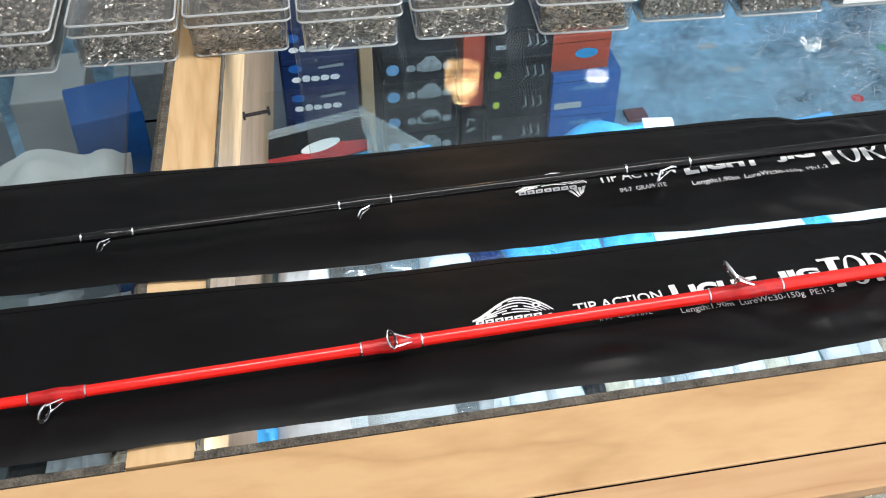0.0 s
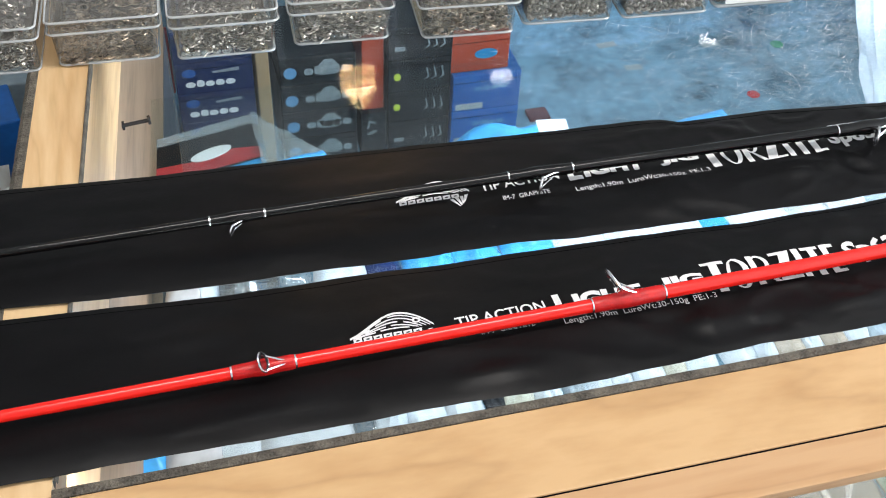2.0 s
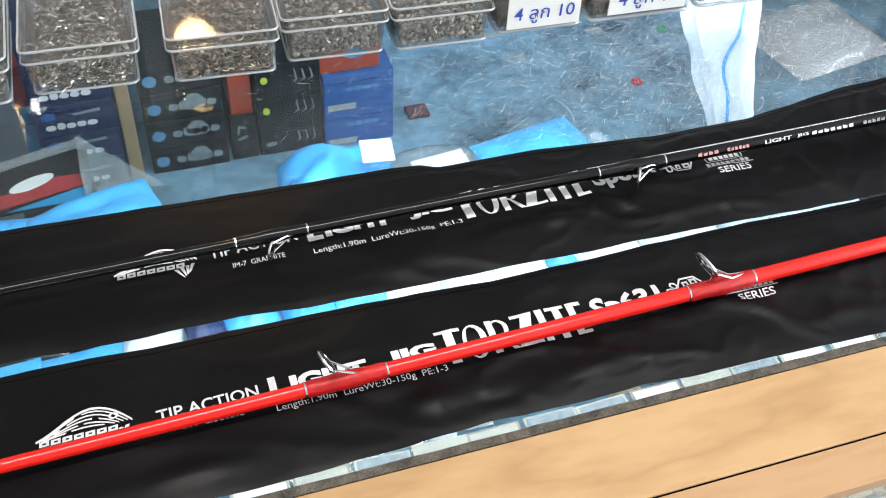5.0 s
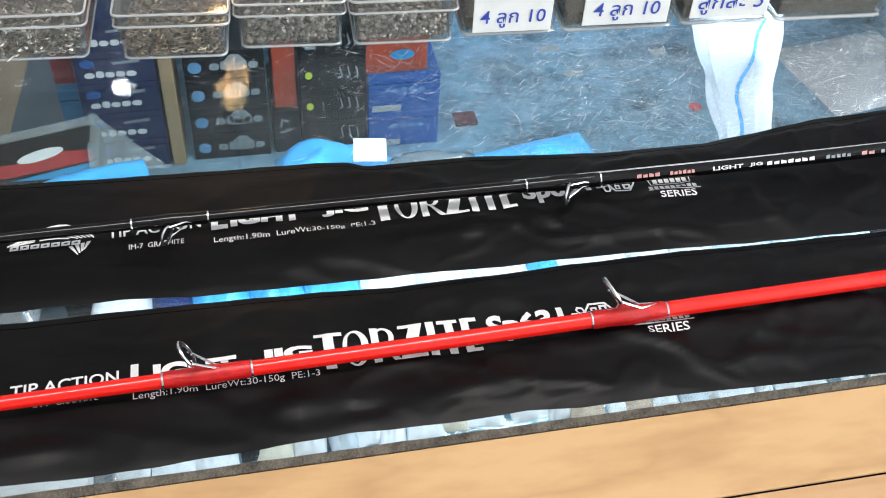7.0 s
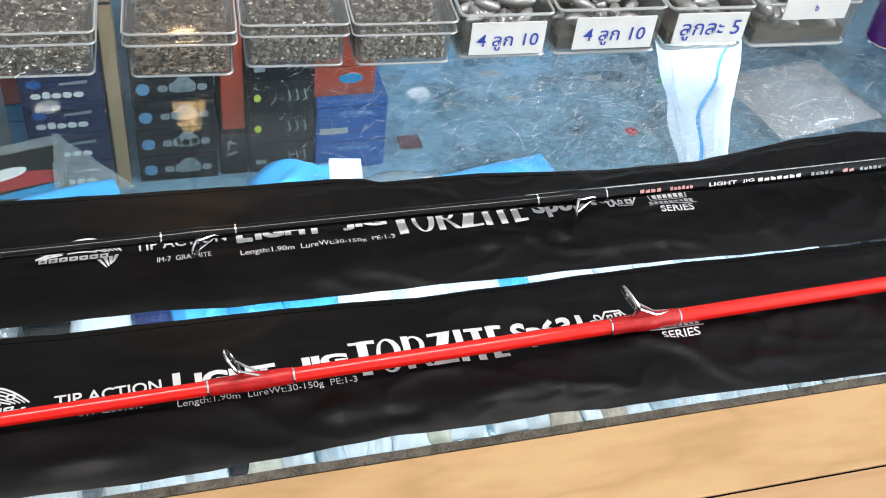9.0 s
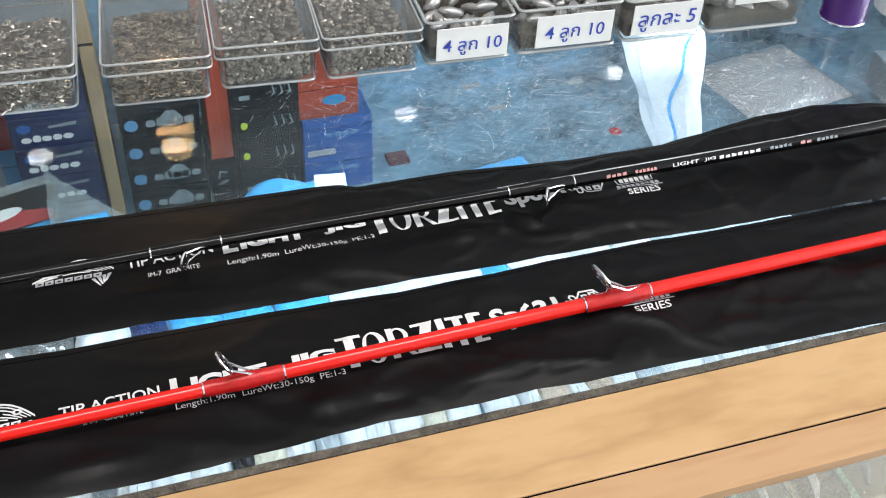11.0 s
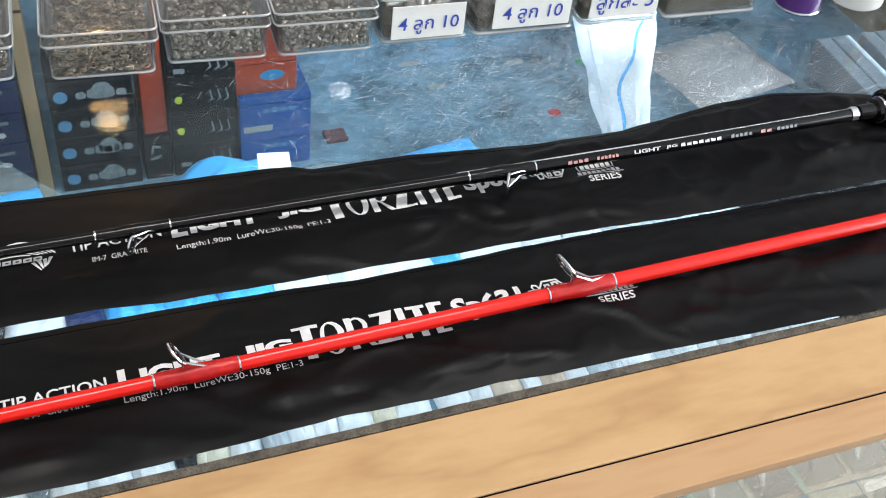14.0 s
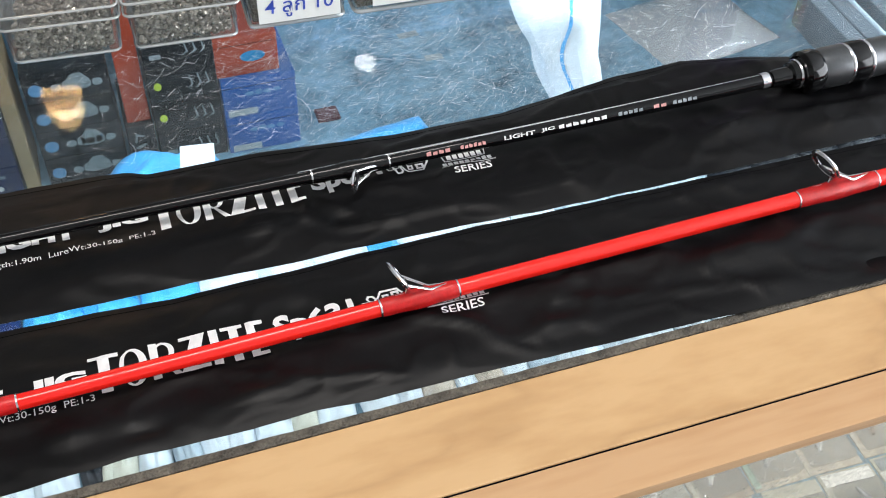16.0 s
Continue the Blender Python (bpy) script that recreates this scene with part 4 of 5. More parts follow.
# ---- open boxes of lead sinkers ----
def sinker_mesh(seed):
    r = random.Random(seed)
    bm = bmesh.new()
    prof = [(-1.0, 0.22), (-0.8, 0.55), (-0.3, 0.85), (0.2, 0.95), (0.7, 0.62), (1.0, 0.25)]
    tube(bm, [(p[0] * 0.0085, 0.0006 * r.uniform(-1, 1), 0) for p in prof], [p[1] * 0.0042 for p in prof], 10)
    me = bpy.data.meshes.new("sinker")
    bm.to_mesh(me)
    bm.free()
    me.materials.append(M_LEAD)
    me.shade_smooth()
    return me


SINKERS = [sinker_mesh(i) for i in range(3)]


def sinker_box(at, label, w, h, seed, mark, count=34, big=1.0):
    ob = thing("sinker_box", label, "sinker box", at, "open boxes of lead sinkers")
    tray = part("tray", hollow(w - 0.003, w, 0.078, 0.081, h, 0.0018), M_CLEAR, ob)
    smooth(part("tray_edge", edge_loop(w, 0.081, h, -0.0015, 0.0011), M_RIM, tray))
    smooth(part("tray_edge", edge_loop(w - 0.004, 0.0785, 0.0012, 0.0003, 0.0014), M_RIM, tray))
    r = random.Random(seed)
    spots = []
    for i in range(count):
        layer = i * 4 // count
        for tries in range(30):
            x, y = r.uniform(-w / 2 + 0.010, w / 2 - 0.010), r.uniform(0.009, 0.068)
            z = 0.0065 + layer * 0.0062
            if all((x - a) ** 2 + (y - b) ** 2 + (z - c) ** 2 > 0.0000700 for a, b, c in spots):
                break
        spots.append((x, y, z))
        s = new("sinker", SINKERS[i % 3])
        s.parent = ob
        s.matrix_basis = pose(x, y, z, r.uniform(-20, 20), r.uniform(-22, 22), r.uniform(0, 360)) @ Matrix.Scale(big * r.uniform(0.85, 1.1), 4)
    part("sinker_bed", box(bmesh.new(), -w / 2 + 0.004, w / 2 - 0.004, 0.004, 0.074, 0.0022, 0.012, 0.001), M_BED, ob, "dark block under the lead sinkers, shade between them in its colour")
    if mark:
        lw, lz0, lz1, x0, text, tw = mark
        bm = box(bmesh.new(), x0, x0 + lw, -0.0032, -0.0024, lz0, lz1, 0.0003)
        paper = part("price_label", bm, M_LABEL, ob, "white paper price label with blue handwriting")
        bm = words(text, 0.012, tw, 0.05, 0.006)
        bm.transform(pose(x0 + (lw - tw) / 2, -0.0036, lz0 + 0.007, 90, 0, 0))
        part("handwriting", bm, M_INK, paper)
    return ob


OPEN = "open clear box of grey lead sinkers with a price label"
sinker_box(pose(0.3990, 0.550, TOP + 0.0006, 0, 0, -2.5), OPEN, 0.064, 0.034, 1, (0.052, 0.0045, 0.0295, -0.025, "4 ลูก 10", 0.043))
sinker_box(pose(0.4730, 0.547, TOP + 0.0006, 0, 0, -2.5), OPEN, 0.078, 0.036, 2, (0.058, 0.006, 0.031, -0.026, "4 ลูก 10", 0.045), 40)
sinker_box(pose(0.5480, 0.545, TOP + 0.0006, 0, 0, -2.5), OPEN, 0.064, 0.034, 3, (0.054, 0.007, 0.031, -0.027, "ลูกละ 5", 0.045), 30, 1.25)
sinker_box(pose(0.6230, 0.541, TOP + 0.0006, 0, 0, -2.5), "open clear box of large grey lead sinkers", 0.080, 0.036, 4, (0.050, 0.024, 0.040, -0.022, "b", 0.003), 26, 1.6)

# ---- bottles beyond the boxes ----
can = thing("spray_can", "purple spray can with a dark cap", "spray can", pose(0.7005, 0.540, TOP))
bm = bmesh.new()
lathe(bm, [(0.0155, 0.0), (0.0178, 0.001), (0.0180, 0.003), (0.0172, 0.004), (0.0172, 0.100), (0.013, 0.108)])
smooth(part("body", bm, M_PURPLE, can))
bm = bmesh.new()
hoop(bm, (0, 0, 0.0025), (1, 0, 0), (0, 1, 0), 0.0174, 0.0010, 28, 6)
smooth(part("bottom_rim", bm, M_SILVER, can))
bm = bmesh.new()
lathe(bm, [(0.012, 0.1085), (0.012, 0.125), (0.010, 0.128)])
smooth(part("cap", bm, M_RING, can))
bottle = thing("bottle", "white plastic bottle with an orange printed label", "bottle", pose(0.7550, 0.540, TOP))
bm = bmesh.new()
lathe(bm, [(0.0190, 0.0), (0.0212, 0.002), (0.0215, 0.005), (0.0215, 0.080), (0.018, 0.090), (0.010, 0.095), (0.010, 0.108)])
smooth(part("body", bm, M_WHITE, bottle))
bm = bmesh.new()
for z0, z1, a0, a1, mi in ((0.012, 0.060, -75, 35, 0), (0.020, 0.045, -40, 10, 1), (0.026, 0.038, -30, -8, 2)):
    vs = []
    r = 0.0217 + 0.0002 * mi
    for k in range(11):
        a = radians(-90 + a0 + (a1 - a0) * k / 10 + 20)
        vs.append((bm.verts.new((r * math.cos(a), r * math.sin(a), z0)), bm.verts.new((r * math.cos(a), r * math.sin(a), z1))))
    for p, q in zip(vs, vs[1:]):
        bm.faces.new((p[0], q[0], q[1], p[1])).material_index = mi
part("label", bm, [M_GREYCARD, M_ORANGE, M_YELLOW], bottle, "grey label with orange print")
jar = thing("jar", "small clear jar of metal hooks bound with copper wire", "jar", pose(0.8200, 0.540, TOP))
bm = bmesh.new()
lathe(bm, [(0.020, 0.0), (0.024, 0.003), (0.024, 0.040), (0.021, 0.045)])
smooth(part("glass", bm, M_CLEAR, jar))
bm = bmesh.new()
hoop(bm, (0, 0, 0.030), (1, 0, 0.1), (0, 1, 0), 0.0250, 0.0011, 28, 6)
hoop(bm, (0, 0, 0.027), (1, 0, -0.1), (0, 1, 0.1), 0.0250, 0.0011, 28, 6)
smooth(part("copper_wire", bm, M_COPPER, jar))
h = new("hook_pile", HEAPS[0])
h.parent, h.matrix_basis = jar, pose(0, -0.016, 0.002) @ Matrix.Diagonal((0.55, 0.38, 1.2, 1))
tagged(h, "small metal hooks", "", "", "stuff")

# ---- cartons on the lower deck ----


def stack(name, label, x0, x1, z_top, rows, y, material, deco, depth=0.16, shift=0.0):
    h = (z_top - DECK) / rows
    for k in range(rows):
        z0 = DECK + k * h
        ob = card(name, label, x0 + shift * k, x1 + shift * k, y, y + depth, z0, z0 + h - 0.0006, material, "carton", "stacked reel cartons", 0.6 * (k % 3 - 1))
        deco(ob, x1 - x0, h)


def bars(ob, w, h, material, x, z, bw, bh, n, name="brand_mark"):
    """A maker's mark as a row of plain rounded blocks of uneven height."""
    bm = bmesh.new()
    a = x
    for i in range(n):
        e = bw / n * (1.12, 0.86, 1.04, 0.98)[i % 4]
        top = bh * (0.80, 1.0, 0.78, 0.84, 0.80)[i % 5]
        r = e * 0.22
        shape(bm, [(a + r, 0), (a + e * 0.90 - r, 0), (a + e * 0.90, r), (a + e * 0.90, top - r), (a + e * 0.90 - r, top), (a + r, top), (a, top - r), (a, r)])
        a += e
    return on_front(ob, bm, 0, z, material, name)


def deco_navy(ob, w, h):
    bars(ob, w, h, M_PRINT, -w * 0.38, h * 0.22, w * 0.64, h * 0.22, 5)
    bm = bmesh.new()
    shape(bm, [(0, 0), (w * 0.34, h * 0.03), (w * 0.34, h * 0.14), (0, h * 0.07)])
    on_front(ob, bm, -w * 0.02, h * 0.62, M_GREYPRINT, "swoosh_mark")
    bm = bmesh.new()
    shape(bm, oval(0, 0, w * 0.09, h * 0.14, 14))
    on_front(ob, bm, -w * 0.32, h * 0.68, M_BLUE, "spot_mark")


def deco_dark(ob, w, h):
    bm = bmesh.new()
    shape(bm, oval(0, 0, w * 0.085, h * 0.20, 18))
    on_front(ob, bm, -w * 0.36, h * 0.46, M_SPOTBLUE, "spot_mark")
    bars(ob, w, h, M_GREYPRINT, -w * 0.18, h * 0.34, w * 0.60, h * 0.30, 5)
    bm = bmesh.new()
    shape(bm, [(0, 0), (w * 0.22, 0), (w * 0.26, h * 0.30), (w * 0.17, h * 0.55), (w * 0.06, h * 0.55), (-w * 0.03, h * 0.30)])
    on_front(ob, bm, w * 0.02, h * 0.30, M_GREYPRINT, "shield_mark")


def deco_black(ob, w, h):
    for i in range(3):
        bm = bmesh.new()
        shape(bm, [(0, 0), (w * 0.10, h * 0.10), (w * 0.06, h * 0.42), (w * 0.04, h * 0.40), (w * 0.07, h * 0.13)])
        on_front(ob, bm, w * (0.05 + 0.12 * i), h * 0.30, M_GREYPRINT, "chevron_mark")
    bm = bmesh.new()
    if 0.17 < ob.matrix_basis.translation.z < 0.30:
        shape(bm, oval(0, 0, w * 0.055, h * 0.12, 12))
        on_front(ob, bm, -w * 0.36, h * 0.50, M_YELLOW, "lime_sticker")
    else:
        shape(bm, [(0, 0), (w * 0.16, 0), (w * 0.16, h * 0.14), (0, h * 0.14)])
        on_front(ob, bm, -w * 0.40, h * 0.30, M_GREYPRINT, "sticker")


def deco_blue(ob, w, h):
    bars(ob, w, h, M_SPOTBLUE, -w * 0.2, h * 0.55, w * 0.5, h * 0.14, 4)
    bm = shape(bmesh.new(), [(-w * 0.45, h * 0.05), (-w * 0.05, h * 0.05), (-w * 0.05, h * 0.22), (-w * 0.45, h * 0.22)])
    on_front(ob, bm, 0, 0, M_GREYCARD, "price_sticker")


stack("reel_carton", "navy reel carton with white brand bars", -0.0167, 0.1040, 0.402, 5, 1.395, M_NAVY, deco_navy)
stack("reel_carton", "black reel carton with pale blue spot and grey shield", 0.144, 0.269, 0.333, 4, 1.398, M_DARKCARD, deco_dark)
stack("reel_carton", "black reel carton with lime sticker and chevrons", 0.322, 0.430, 0.366, 4, 1.398, M_DARKCARD, deco_black)
stack("reel_carton", "bright blue reel carton with a price sticker", 0.432, 0.552, 0.265, 2, 1.390, M_BLUE, deco_blue, 0.15)
card("tall_carton", "orange carton standing on a black carton", 0.2805, 0.3175, 1.410, 1.510, 0.2055, 0.470, M_ORANGE, "carton")
turned_box = card("reel_carton", "black carton with a grey curved mark, under the orange carton", 0.2755, 0.3195, 1.400, 1.54, DECK, 0.205, M_DARKCARD, "carton")
bm = bmesh.new()
for i in range(3):
    shape(bm, [(0.003 * i, 0.0), (0.012 + 0.003 * i, 0.006), (0.012 + 0.003 * i, 0.010), (0.003 * i, 0.004)])
shape(bm, [(0.0, 0.014), (0.004, 0.013), (0.006, 0.026), (0.016, 0.022), (0.017, 0.026), (0.004, 0.031)])
on_front(turned_box, bm, -0.012, 0.040, M_GREYPRINT, "curved_mark")
top_box = card("flat_carton", "orange carton lying on blue cartons", 0.424, 0.530, 1.400, 1.51, 0.2656, 0.336, M_ORANGE, "carton")
on_front(top_box, shape(bmesh.new(), oval(0, 0, 0.020, 0.010, 16)), 0.012, 0.034, M_BRIGHT, "oval_mark", "light blue oval mark")
card("cardboard_slip", "plain brown cardboard strip standing between cartons", 0.108, 0.129, 1.39, 1.51, DECK, 0.545, M_CARD_BROWN, "cardboard")
card("reel_carton", "light blue carton beside navy cartons", -0.1190, -0.0230, 1.478, 1.60, DECK, 0.2235, M_BRIGHT, "carton")
card("carton", "small red carton on a light blue carton", -0.079, -0.019, 1.495, 1.58, 0.2240, 0.302, M_REDCARD, "carton")
card("carton", "dull red small flat carton on the deck", 0.592, 0.632, 1.425, 1.460, DECK, DECK + 0.007, M_DULLRED, "carton")
# cartons behind the other pane
card("reel_carton", "indigo carton with a pale mark, tilted", -0.245, -0.170, 0.905, 0.975, DECK, 0.62, M_BLUE, "carton", "", 12)
card("carton", "grey carton standing on the deck", -0.34, -0.255, 1.05, 1.15, DECK, 0.55, M_GREYCARD, "carton")
card("carton", "dark grey carton standing on the deck", -0.235, -0.115, 1.16, 1.26, DECK, 0.50, M_SHELF, "carton")
card("carton", "white carton standing on the deck", -0.46, -0.36, 0.98, 1.08, DECK, 0.52, M_WHITEFILM, "carton")

# ---- pouches on the shelf ----
SHELF = 0.600


def pouch(label, x, y, w, d, h, turn, material, seed, header=None, film=False):
    """A filled plastic pouch: two crumpled skins sealed along the edge."""
    ob = thing("tackle_pouch", label, "pouch", pose(x, y, SHELF + 0.0008, 0, 0, turn), "packets on the shelf")
    bm = bmesh.new()
    n = 18
    grid = [[None] * (n + 1) for _ in range(n + 1)]
    for i in range(n + 1):
        for j in range(n + 1):
            u, v = i / n * 2 - 1, j / n * 2 - 1
            swell = max(0, (1 - u ** 4) * (1 - v ** 4))
            z = h * swell * (0.75 + 0.5 * noise.noise(Vector((u * 1.6, v * 1.6, seed)))) + 0.004 * abs(noise.noise(Vector((u * 6, v * 6, seed + 3)))) * swell
            e = 0.03 * noise.noise(Vector((u * 2, v * 2, seed + 8)))
            grid[i][j] = bm.verts.new((w / 2 * (u + e), d / 2 * (v + e), max(0.0, z)))
    for i in range(n):
        for j in range(n):
            bm.faces.new((grid[i][j], grid[i + 1][j], grid[i + 1][j + 1], grid[i][j + 1]))
    rim = [grid[i][0] for i in range(n + 1)] + [grid[n][j] for j in range(1, n + 1)] + [grid[i][n] for i in range(n - 1, -1, -1)] + [grid[0][j] for j in range(n - 1, 0, -1)]
    low = [bm.verts.new((v.co.x, v.co.y, -0.0006)) for v in rim]
    for k in range(len(rim)):
        q = (k + 1) % len(rim)
        bm.faces.new((rim[k], low[k], low[q], rim[q]))
    bm.faces.new(low)
    smooth(part("film", bm, material, ob), 50)
    if header:
        hm, hx0, hx1, hy0, hy1, lift = header
        part("header_card", box(bmesh.new(), hx0, hx1, hy0, hy1, lift, lift + 0.0012, 0.0003), hm, ob)
    return ob


pouch("light blue rolled lure pouch with a white sticker", 0.300, 0.735, 0.115, 0.13, 0.062, -8, M_CYAN, 1, (M_WHITEFILM, 0.02, 0.05, -0.02, 0.012, 0.066))
pouch("clear film packet with a white card", 0.405, 0.730, 0.10, 0.12, 0.030, 6, M_CLEARFILM, 2, (M_GREYCARD, -0.03, 0.025, -0.04, 0.02, 0.026))
pouch("light blue lure pouch lying flat", 0.515, 0.745, 0.12, 0.10, 0.022, 10, M_CYAN, 3)
pouch("light blue wedge-shaped pouch", 0.072, 0.768, 0.13, 0.080, 0.020, 16, M_CYAN, 6)
pouch("light blue small pouch beside the divider", -0.018, 0.765, 0.065, 0.070, 0.012, -8, M_CYAN, 7)
# lure packet lying on a dark carton: printed card, white oval and a crumpled film end
card("carton", "dark tall carton under the lure packet", 0.000, 0.072, 0.875, 0.950, DECK, 0.5500, M_DARKCARD, "carton")
packet = thing("lure_packet", "clear film lure packet with red, light blue and black card", "packet", pose(0, 0, 0.5506))


def slab(corners, z0, z1):
    bm = bmesh.new()
    low, top = [bm.verts.new((x, y, z0)) for x, y in corners], [bm.verts.new((x, y, z1)) for x, y in corners]
    bm.faces.new(low[::-1]), bm.faces.new(top)
    for k in range(len(low)):
        q = (k + 1) % len(low)
        bm.faces.new((low[k], low[q], top[q], top[k]))
    return bm


part("backing_card", slab([(-0.060, 0.862), (0.074, 0.862), (0.066, 0.957), (-0.060, 0.928)], 0, 0.0012), M_DARKCARD, packet)
part("red_print", slab([(-0.060, 0.868), (-0.012, 0.872), (0.068, 0.889), (0.066, 0.907), (0.035, 0.908), (-0.010, 0.893), (-0.060, 0.888)], 0.0013, 0.0017), M_REDCARD, packet, "red printed band")
part("blue_print", slab([(-0.014, 0.865), (0.072, 0.865), (0.068, 0.887)], 0.0013, 0.0017), M_BRIGHT, packet, "light blue printed corner")
bm = slab(oval(0.0, 0.0, 0.024, 0.0085, 20), 0.0018, 0.0026)
bm.transform(pose(0.013, 0.9035, 0, 0, 0, 21))
part("oval_print", bm, M_PRINT, packet, "white oval print")
part("seal_strip", slab([(-0.062, 0.920), (0.066, 0.950), (0.063, 0.965), (-0.062, 0.934)], 0.0018, 0.0030), M_GREYFILM, packet, "translucent grey seal strip")
bm = bmesh.new()
n = 16
grid = []
for i in range(n + 1):
    row = []
    for j in range(n + 1):
        u, v = i / n, j / n
        lo, hi = Vector((0.064, 0.860, 0)), Vector((0.062, 0.966, 0))
        p = lo.lerp(hi, v).lerp(Vector((0.146, 0.862, 0)), u)
        row.append(bm.verts.new((p.x, p.y, 0.004 + 0.022 * abs(noise.noise(Vector((p.x * 55, p.y * 55, 3)))) * (1 - u))))
    grid.append(row)
for i in range(n):
    for j in range(n):
        bm.faces.new((grid[i][j], grid[i + 1][j], grid[i + 1][j + 1], grid[i][j + 1]))
smooth(part("film_end", bm, M_GREYFILM, packet, "crumpled clear film"), 60)
pouch("light blue long pouch", 0.185, 0.690, 0.13, 0.07, 0.020, 8, M_CYAN, 8)
pouch("white crumpled plastic packet on the shelf", -0.250, 0.800, 0.14, 0.12, 0.050, 5, M_LABEL, 9)
pouch("pale blue soft packet on the shelf", -0.165, 0.770, 0.09, 0.10, 0.026, -12, M_LABEL, 10)
# packets that show in the slots between and beside the bags
rnd = random.Random(12)
ROW = [(-0.36, -0.13, M_WHITEFILM, "white flat packet"), (-0.045, 0.0, M_GREYCARD, "grey card packet"), (0.0, 0.08, M_CLEARFILM, "clear film packet"), (0.08, 0.13, M_WHITEFILM, "white flat packet"), (0.13, 0.165, M_NAVY, "navy flat packet"),
       (0.165, 0.31, M_CYAN, "light blue flat pouch"), (0.31, 0.46, M_WHITEFILM, "white flat packet"), (0.46, 0.49, M_CYAN, "light blue flat pouch"), (0.49, 0.555, M_WHITEFILM, "white flat packet"),
       (0.555, 0.64, M_GREYCARD, "grey card packet"), (0.64, 0.80, M_SHELF, "dull blue-grey packet"), (0.80, 1.05, M_DARKCARD, "dark flat packet")]
i = 0
for x0, x1, m, lab in ROW:
    n = max(1, round((x1 - x0) / 0.047))
    for k in range(n):
        w = (x1 - x0) / n
        pouch(lab + " on the shelf", x0 + w * (k + 0.5), (0.668 if -0.06 < x0 < 0.05 else 0.625) + rnd.uniform(-0.010, 0.010), w * rnd.uniform(0.96, 1.12), 0.080, rnd.uniform(0.008, 0.020), rnd.uniform(-9, 9), m, 20 + i)
        i += 1
for x in (-0.020, 0.050):
    pouch("light blue flat pouch on the shelf", x, 0.588, 0.072, 0.060, 0.010, 4, M_CYAN, 50)
BITS = ((M_WHITEFILM, "white narrow packet"), (M_GREYCARD, "grey narrow packet"), (M_CLEARFILM, "clear narrow packet"), (M_PACK3, "brown narrow packet"), (M_SHELF, "dull blue-grey narrow packet"),
        (M_WHITEFILM, "white narrow packet"), (M_PACK2, "pale green narrow packet"), (M_DARKCARD, "dark narrow packet"))
x = -0.30
i = 0
while x < 0.86:
    w = rnd.uniform(0.014, 0.034)
    m, lab = BITS[rnd.randrange(8)]
    if -0.112 < x < -0.078:
        w, m, lab = 0.036, M_CYAN, "light blue narrow pouch"
    elif -0.078 < x < 0.06:
        w, m, lab = 0.075, M_GREYCARD, "pale grey flat packet"
    elif x > 0.2 and i % 2:
        m, lab = BITS[0]
    pouch(lab + " on the shelf", x + w / 2, 0.485 + rnd.uniform(-0.006, 0.006), w, 0.070, rnd.uniform(0.006, 0.016), rnd.uniform(-8, 8), m, 60 + i)
    x += w * rnd.uniform(0.9, 1.02)
    i += 1


# blister packs in rows behind the front pane
def blister(at, tone, seed):
    r = random.Random(seed)
    ob = thing("blister_pack", "flat clear blister pack with grey-brown card and small lure", "blister pack", at, "blister packs behind the front pane")
    part("card", box(bmesh.new(), -0.0225, 0.0225, -0.036, 0.036, 0, 0.0012, 0.0003), tone, ob)
    bm = bmesh.new()
    tube(bm, [(-0.006, -0.02, 0.004), (0.0, -0.008, 0.0055), (0.003, 0.006, 0.0055), (0.0, 0.018, 0.004)], [0.0015, 0.0036, 0.0036, 0.001], 8)
    smooth(part("lure", bm, r.choice([M_LABEL, M_GREYPRINT, M_LEAD, M_CARD_BROWN]), ob))
    part("header", box(bmesh.new(), -0.020, 0.020, 0.024, 0.034, 0.0013, 0.0018), r.choice([M_LABEL, M_GREYPRINT, M_PACK2]), ob)
    if r.random() < 0.4:
        part("edge_strip", box(bmesh.new(), -0.0220, -0.0160 + r.uniform(-0.002, 0.003), -0.034, 0.023, 0.0013, 0.0018), r.choice([M_PALEGREEN, M_LABEL, M_PACK2]), ob, "pale printed strip")
    part("blister", box(bmesh.new(), -0.019, 0.019, -0.032, 0.021, 0.0014, 0.011, 0.003), M_CLEARFILM, ob)
    return ob


for i in range(30):
    for j in range(3):
        blister(pose(0.16 + 0.0475 * i, 0.262 + 0.0735 * j, SHELF + 0.0006 + 0.0015 * (i % 2), 0, 0, rnd.uniform(-5, 5)), rnd.choice((M_PACK1, M_PACK2, M_PACK3)), i * 3 + j)

# ---- white carrier bag standing inside, with a blue stripe ----
cb = thing("carrier_bag", "crumpled white plastic bag with a blue stripe", "plastic bag", pose(0.712, 0.700, SHELF, 0, 0, -6))
bm = bmesh.new()
n, k = 26, 20
rings = []
for j in range(k + 1):
    z = 0.215 * j / k
    ring = []
    for i in range(n):
        a = 2 * math.pi * i / n
        r = 1 + 0.24 * noise.noise(Vector((math.cos(a) * 2, math.sin(a) * 2, z * 14))) + 0.10 * noise.noise(Vector((math.cos(a) * 6, math.sin(a) * 6, z * 30)))
        sx, sy = 0.019 + 0.10 * z, 0.014 + 0.09 * z
        ring.append(bm.verts.new((sx * r * math.cos(a) - 0.317 * z, sy * r * math.sin(a), z)))
    rings.append(ring)
for p, q in zip(rings, rings[1:]):
    for i in range(n):
        bm.faces.new((p[i], p[(i + 1) % n], q[(i + 1) % n], q[i]))
bm.faces.new(rings[0][::-1]), bm.faces.new(rings[-1])
stripe = bmesh.new()
prev = None
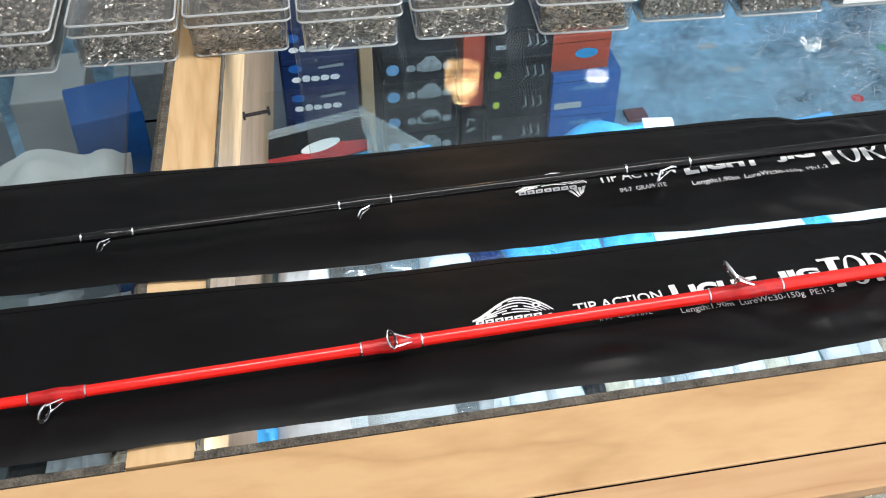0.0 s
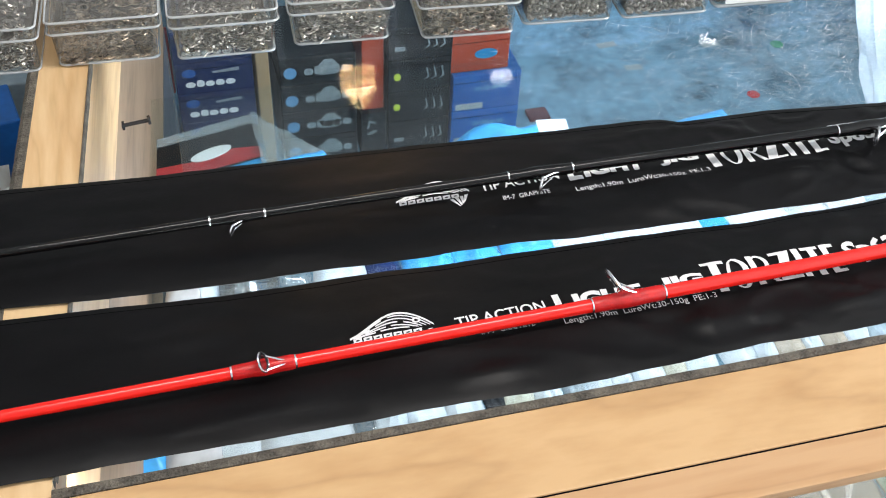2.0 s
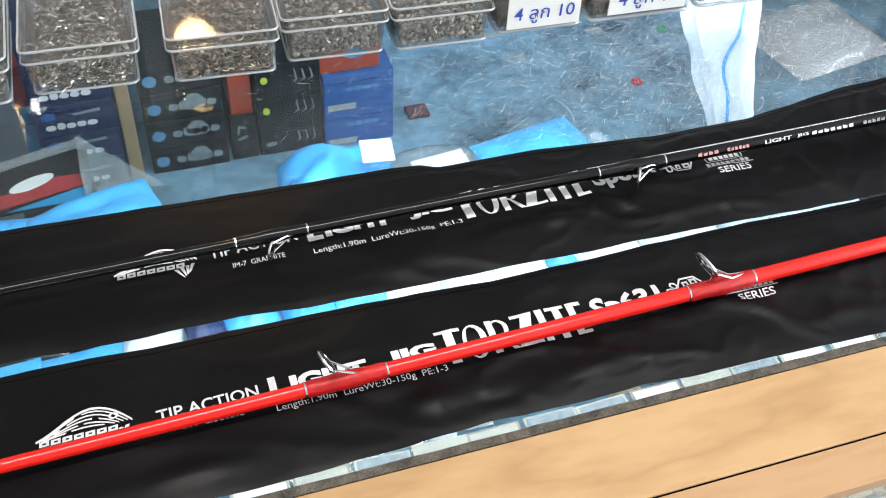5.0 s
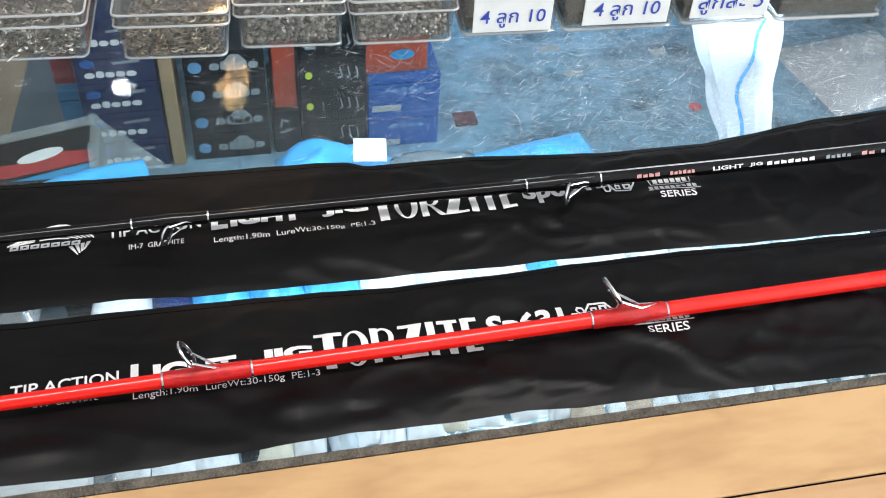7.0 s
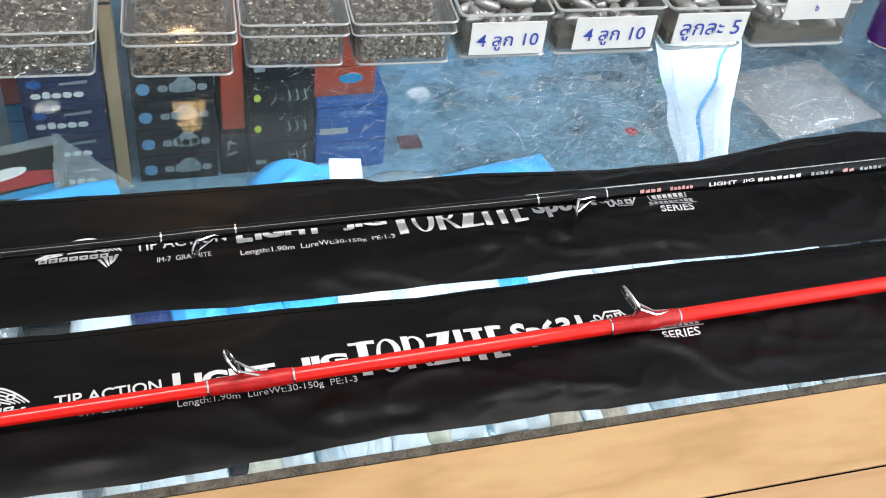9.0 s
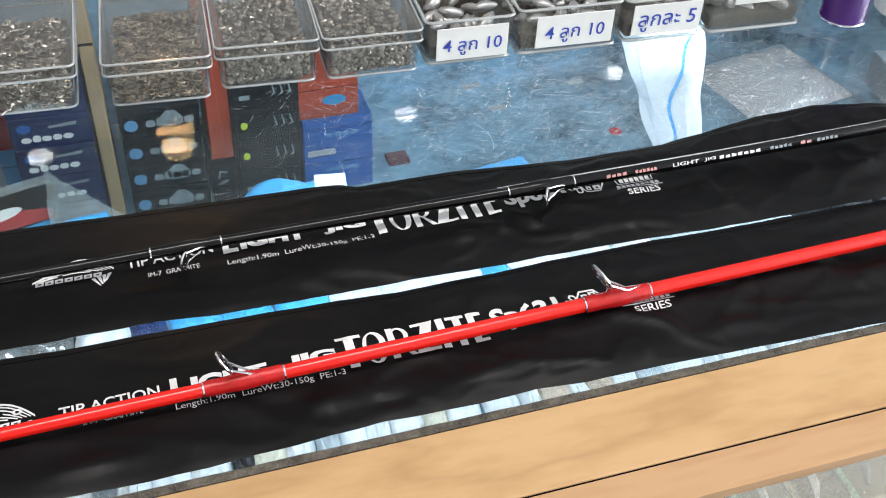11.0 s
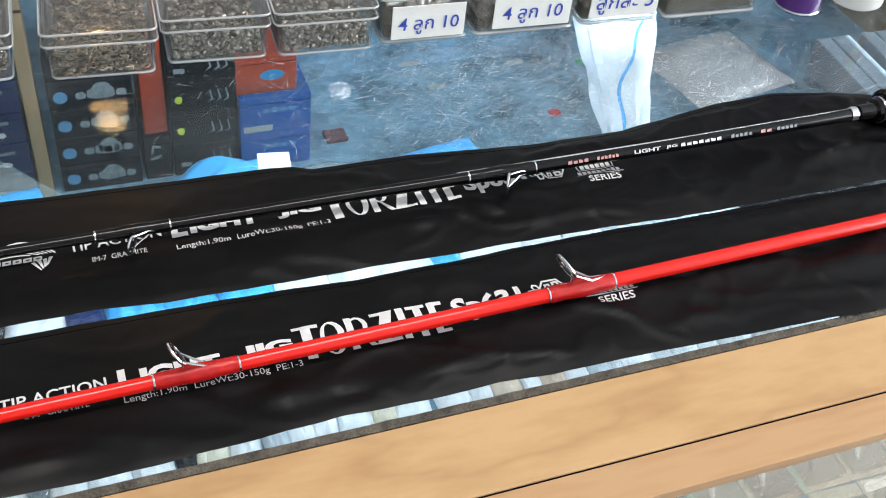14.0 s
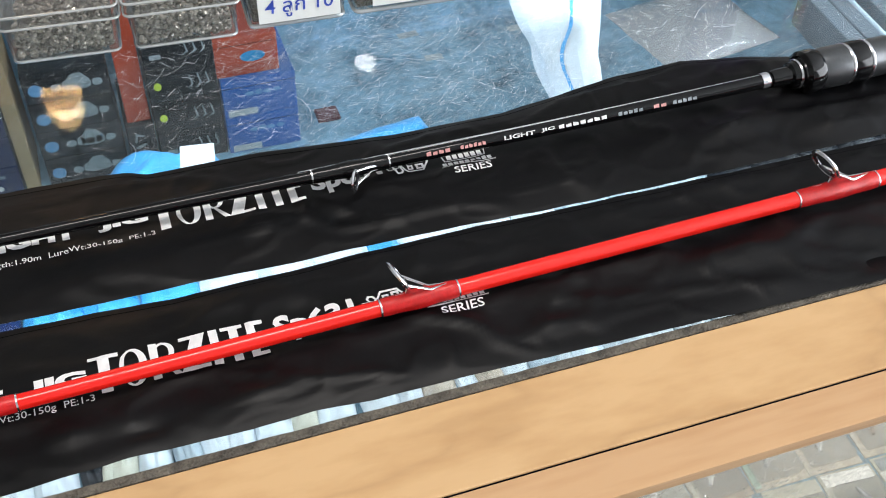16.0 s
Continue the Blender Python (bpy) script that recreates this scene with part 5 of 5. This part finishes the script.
for j in range(k + 1):
    f = 18.2 + 0.25 * math.sin(j * 0.9) + max(0, j - 11) ** 1.4 * 0.15
    i = int(f)
    a, b = rings[j][i].co, rings[j][i + 1].co
    c = a.lerp(b, f - i)
    o = Vector((c.x, c.y, 0)).normalized() * 0.0014
    d = (b - a).normalized() * 0.0017
    cur = (stripe.verts.new(c - d + o), stripe.verts.new(c + d + o))
    if prev:
        stripe.faces.new((prev[0], prev[1], cur[1], cur[0]))
    prev = cur
smooth(part("film", bm, M_BAGFILM, cb), 30)
part("stripe", stripe, M_CYAN, cb, "printed light blue stripe")
# loose clear bags beyond it
pouch("mauve-beige film packet lying on the shelf", 0.915, 0.868, 0.15, 0.13, 0.018, 10, M_MAUVEFILM, 91)
for i in range(9):
    card("slim_packet", "slim slate-grey packet standing on the shelf", 1.02 + 0.022 * i, (1.040, 1.040, 1.025)[i % 3] + 0.022 * i, 0.72, 0.84, SHELF + 0.0002, SHELF + 0.045, (M_SLATE, M_SLATE, M_SHELF)[i % 3], "packet", "slim packets in a row", -4)

# red price dots and a green dot stuck on cartons lying on the deck
dot = thing("price_dot", "round red price sticker on the deck", "sticker", pose(1.038, 1.423, DECK + 0.0004))
part("disc", lathe(bmesh.new(), [(0.012, 0.0), (0.012, 0.0008), (0.0115, 0.001)], 20), M_REDDOT, dot)
dot = thing("price_dot", "round green price sticker on the deck", "sticker", pose(1.165, 1.573, DECK + 0.0004))
part("disc", lathe(bmesh.new(), [(0.013, 0.0), (0.013, 0.0008), (0.0125, 0.001)], 20), M_GREEN, dot)
for x, y, w, rz in ((0.822, 1.639, 0.040, 4), (0.846, 1.554, 0.034, -3), (1.029, 1.601, 0.034, 6)):
    tag = thing("price_tag", "small white paper price tag on the deck", "price tag", pose(x, y, DECK + 0.0004, 0, 0, rz), "paper price tags")
    part("paper", box(bmesh.new(), -w / 2, w / 2, -0.009, 0.009, 0, 0.0006, 0.0002), M_GREYCARD, tag)

# ---- floor tiles ----
tile = bmesh.new()
box(tile, -0.1985, 0.1985, -0.1985, 0.1985, -0.006, 0.0, 0.0012)
tile_me = bpy.data.meshes.new("floor_tile")
tile.to_mesh(tile_me)
tile.free()
tile_me.materials.append(M_FLOOR)
for i in range(18):
    for j in range(15):
        t = new("floor_tile", tile_me)
        t.parent = floor
        t.location = (-3.2 + 0.4 * i, -2.2 + 0.4 * j, 0)
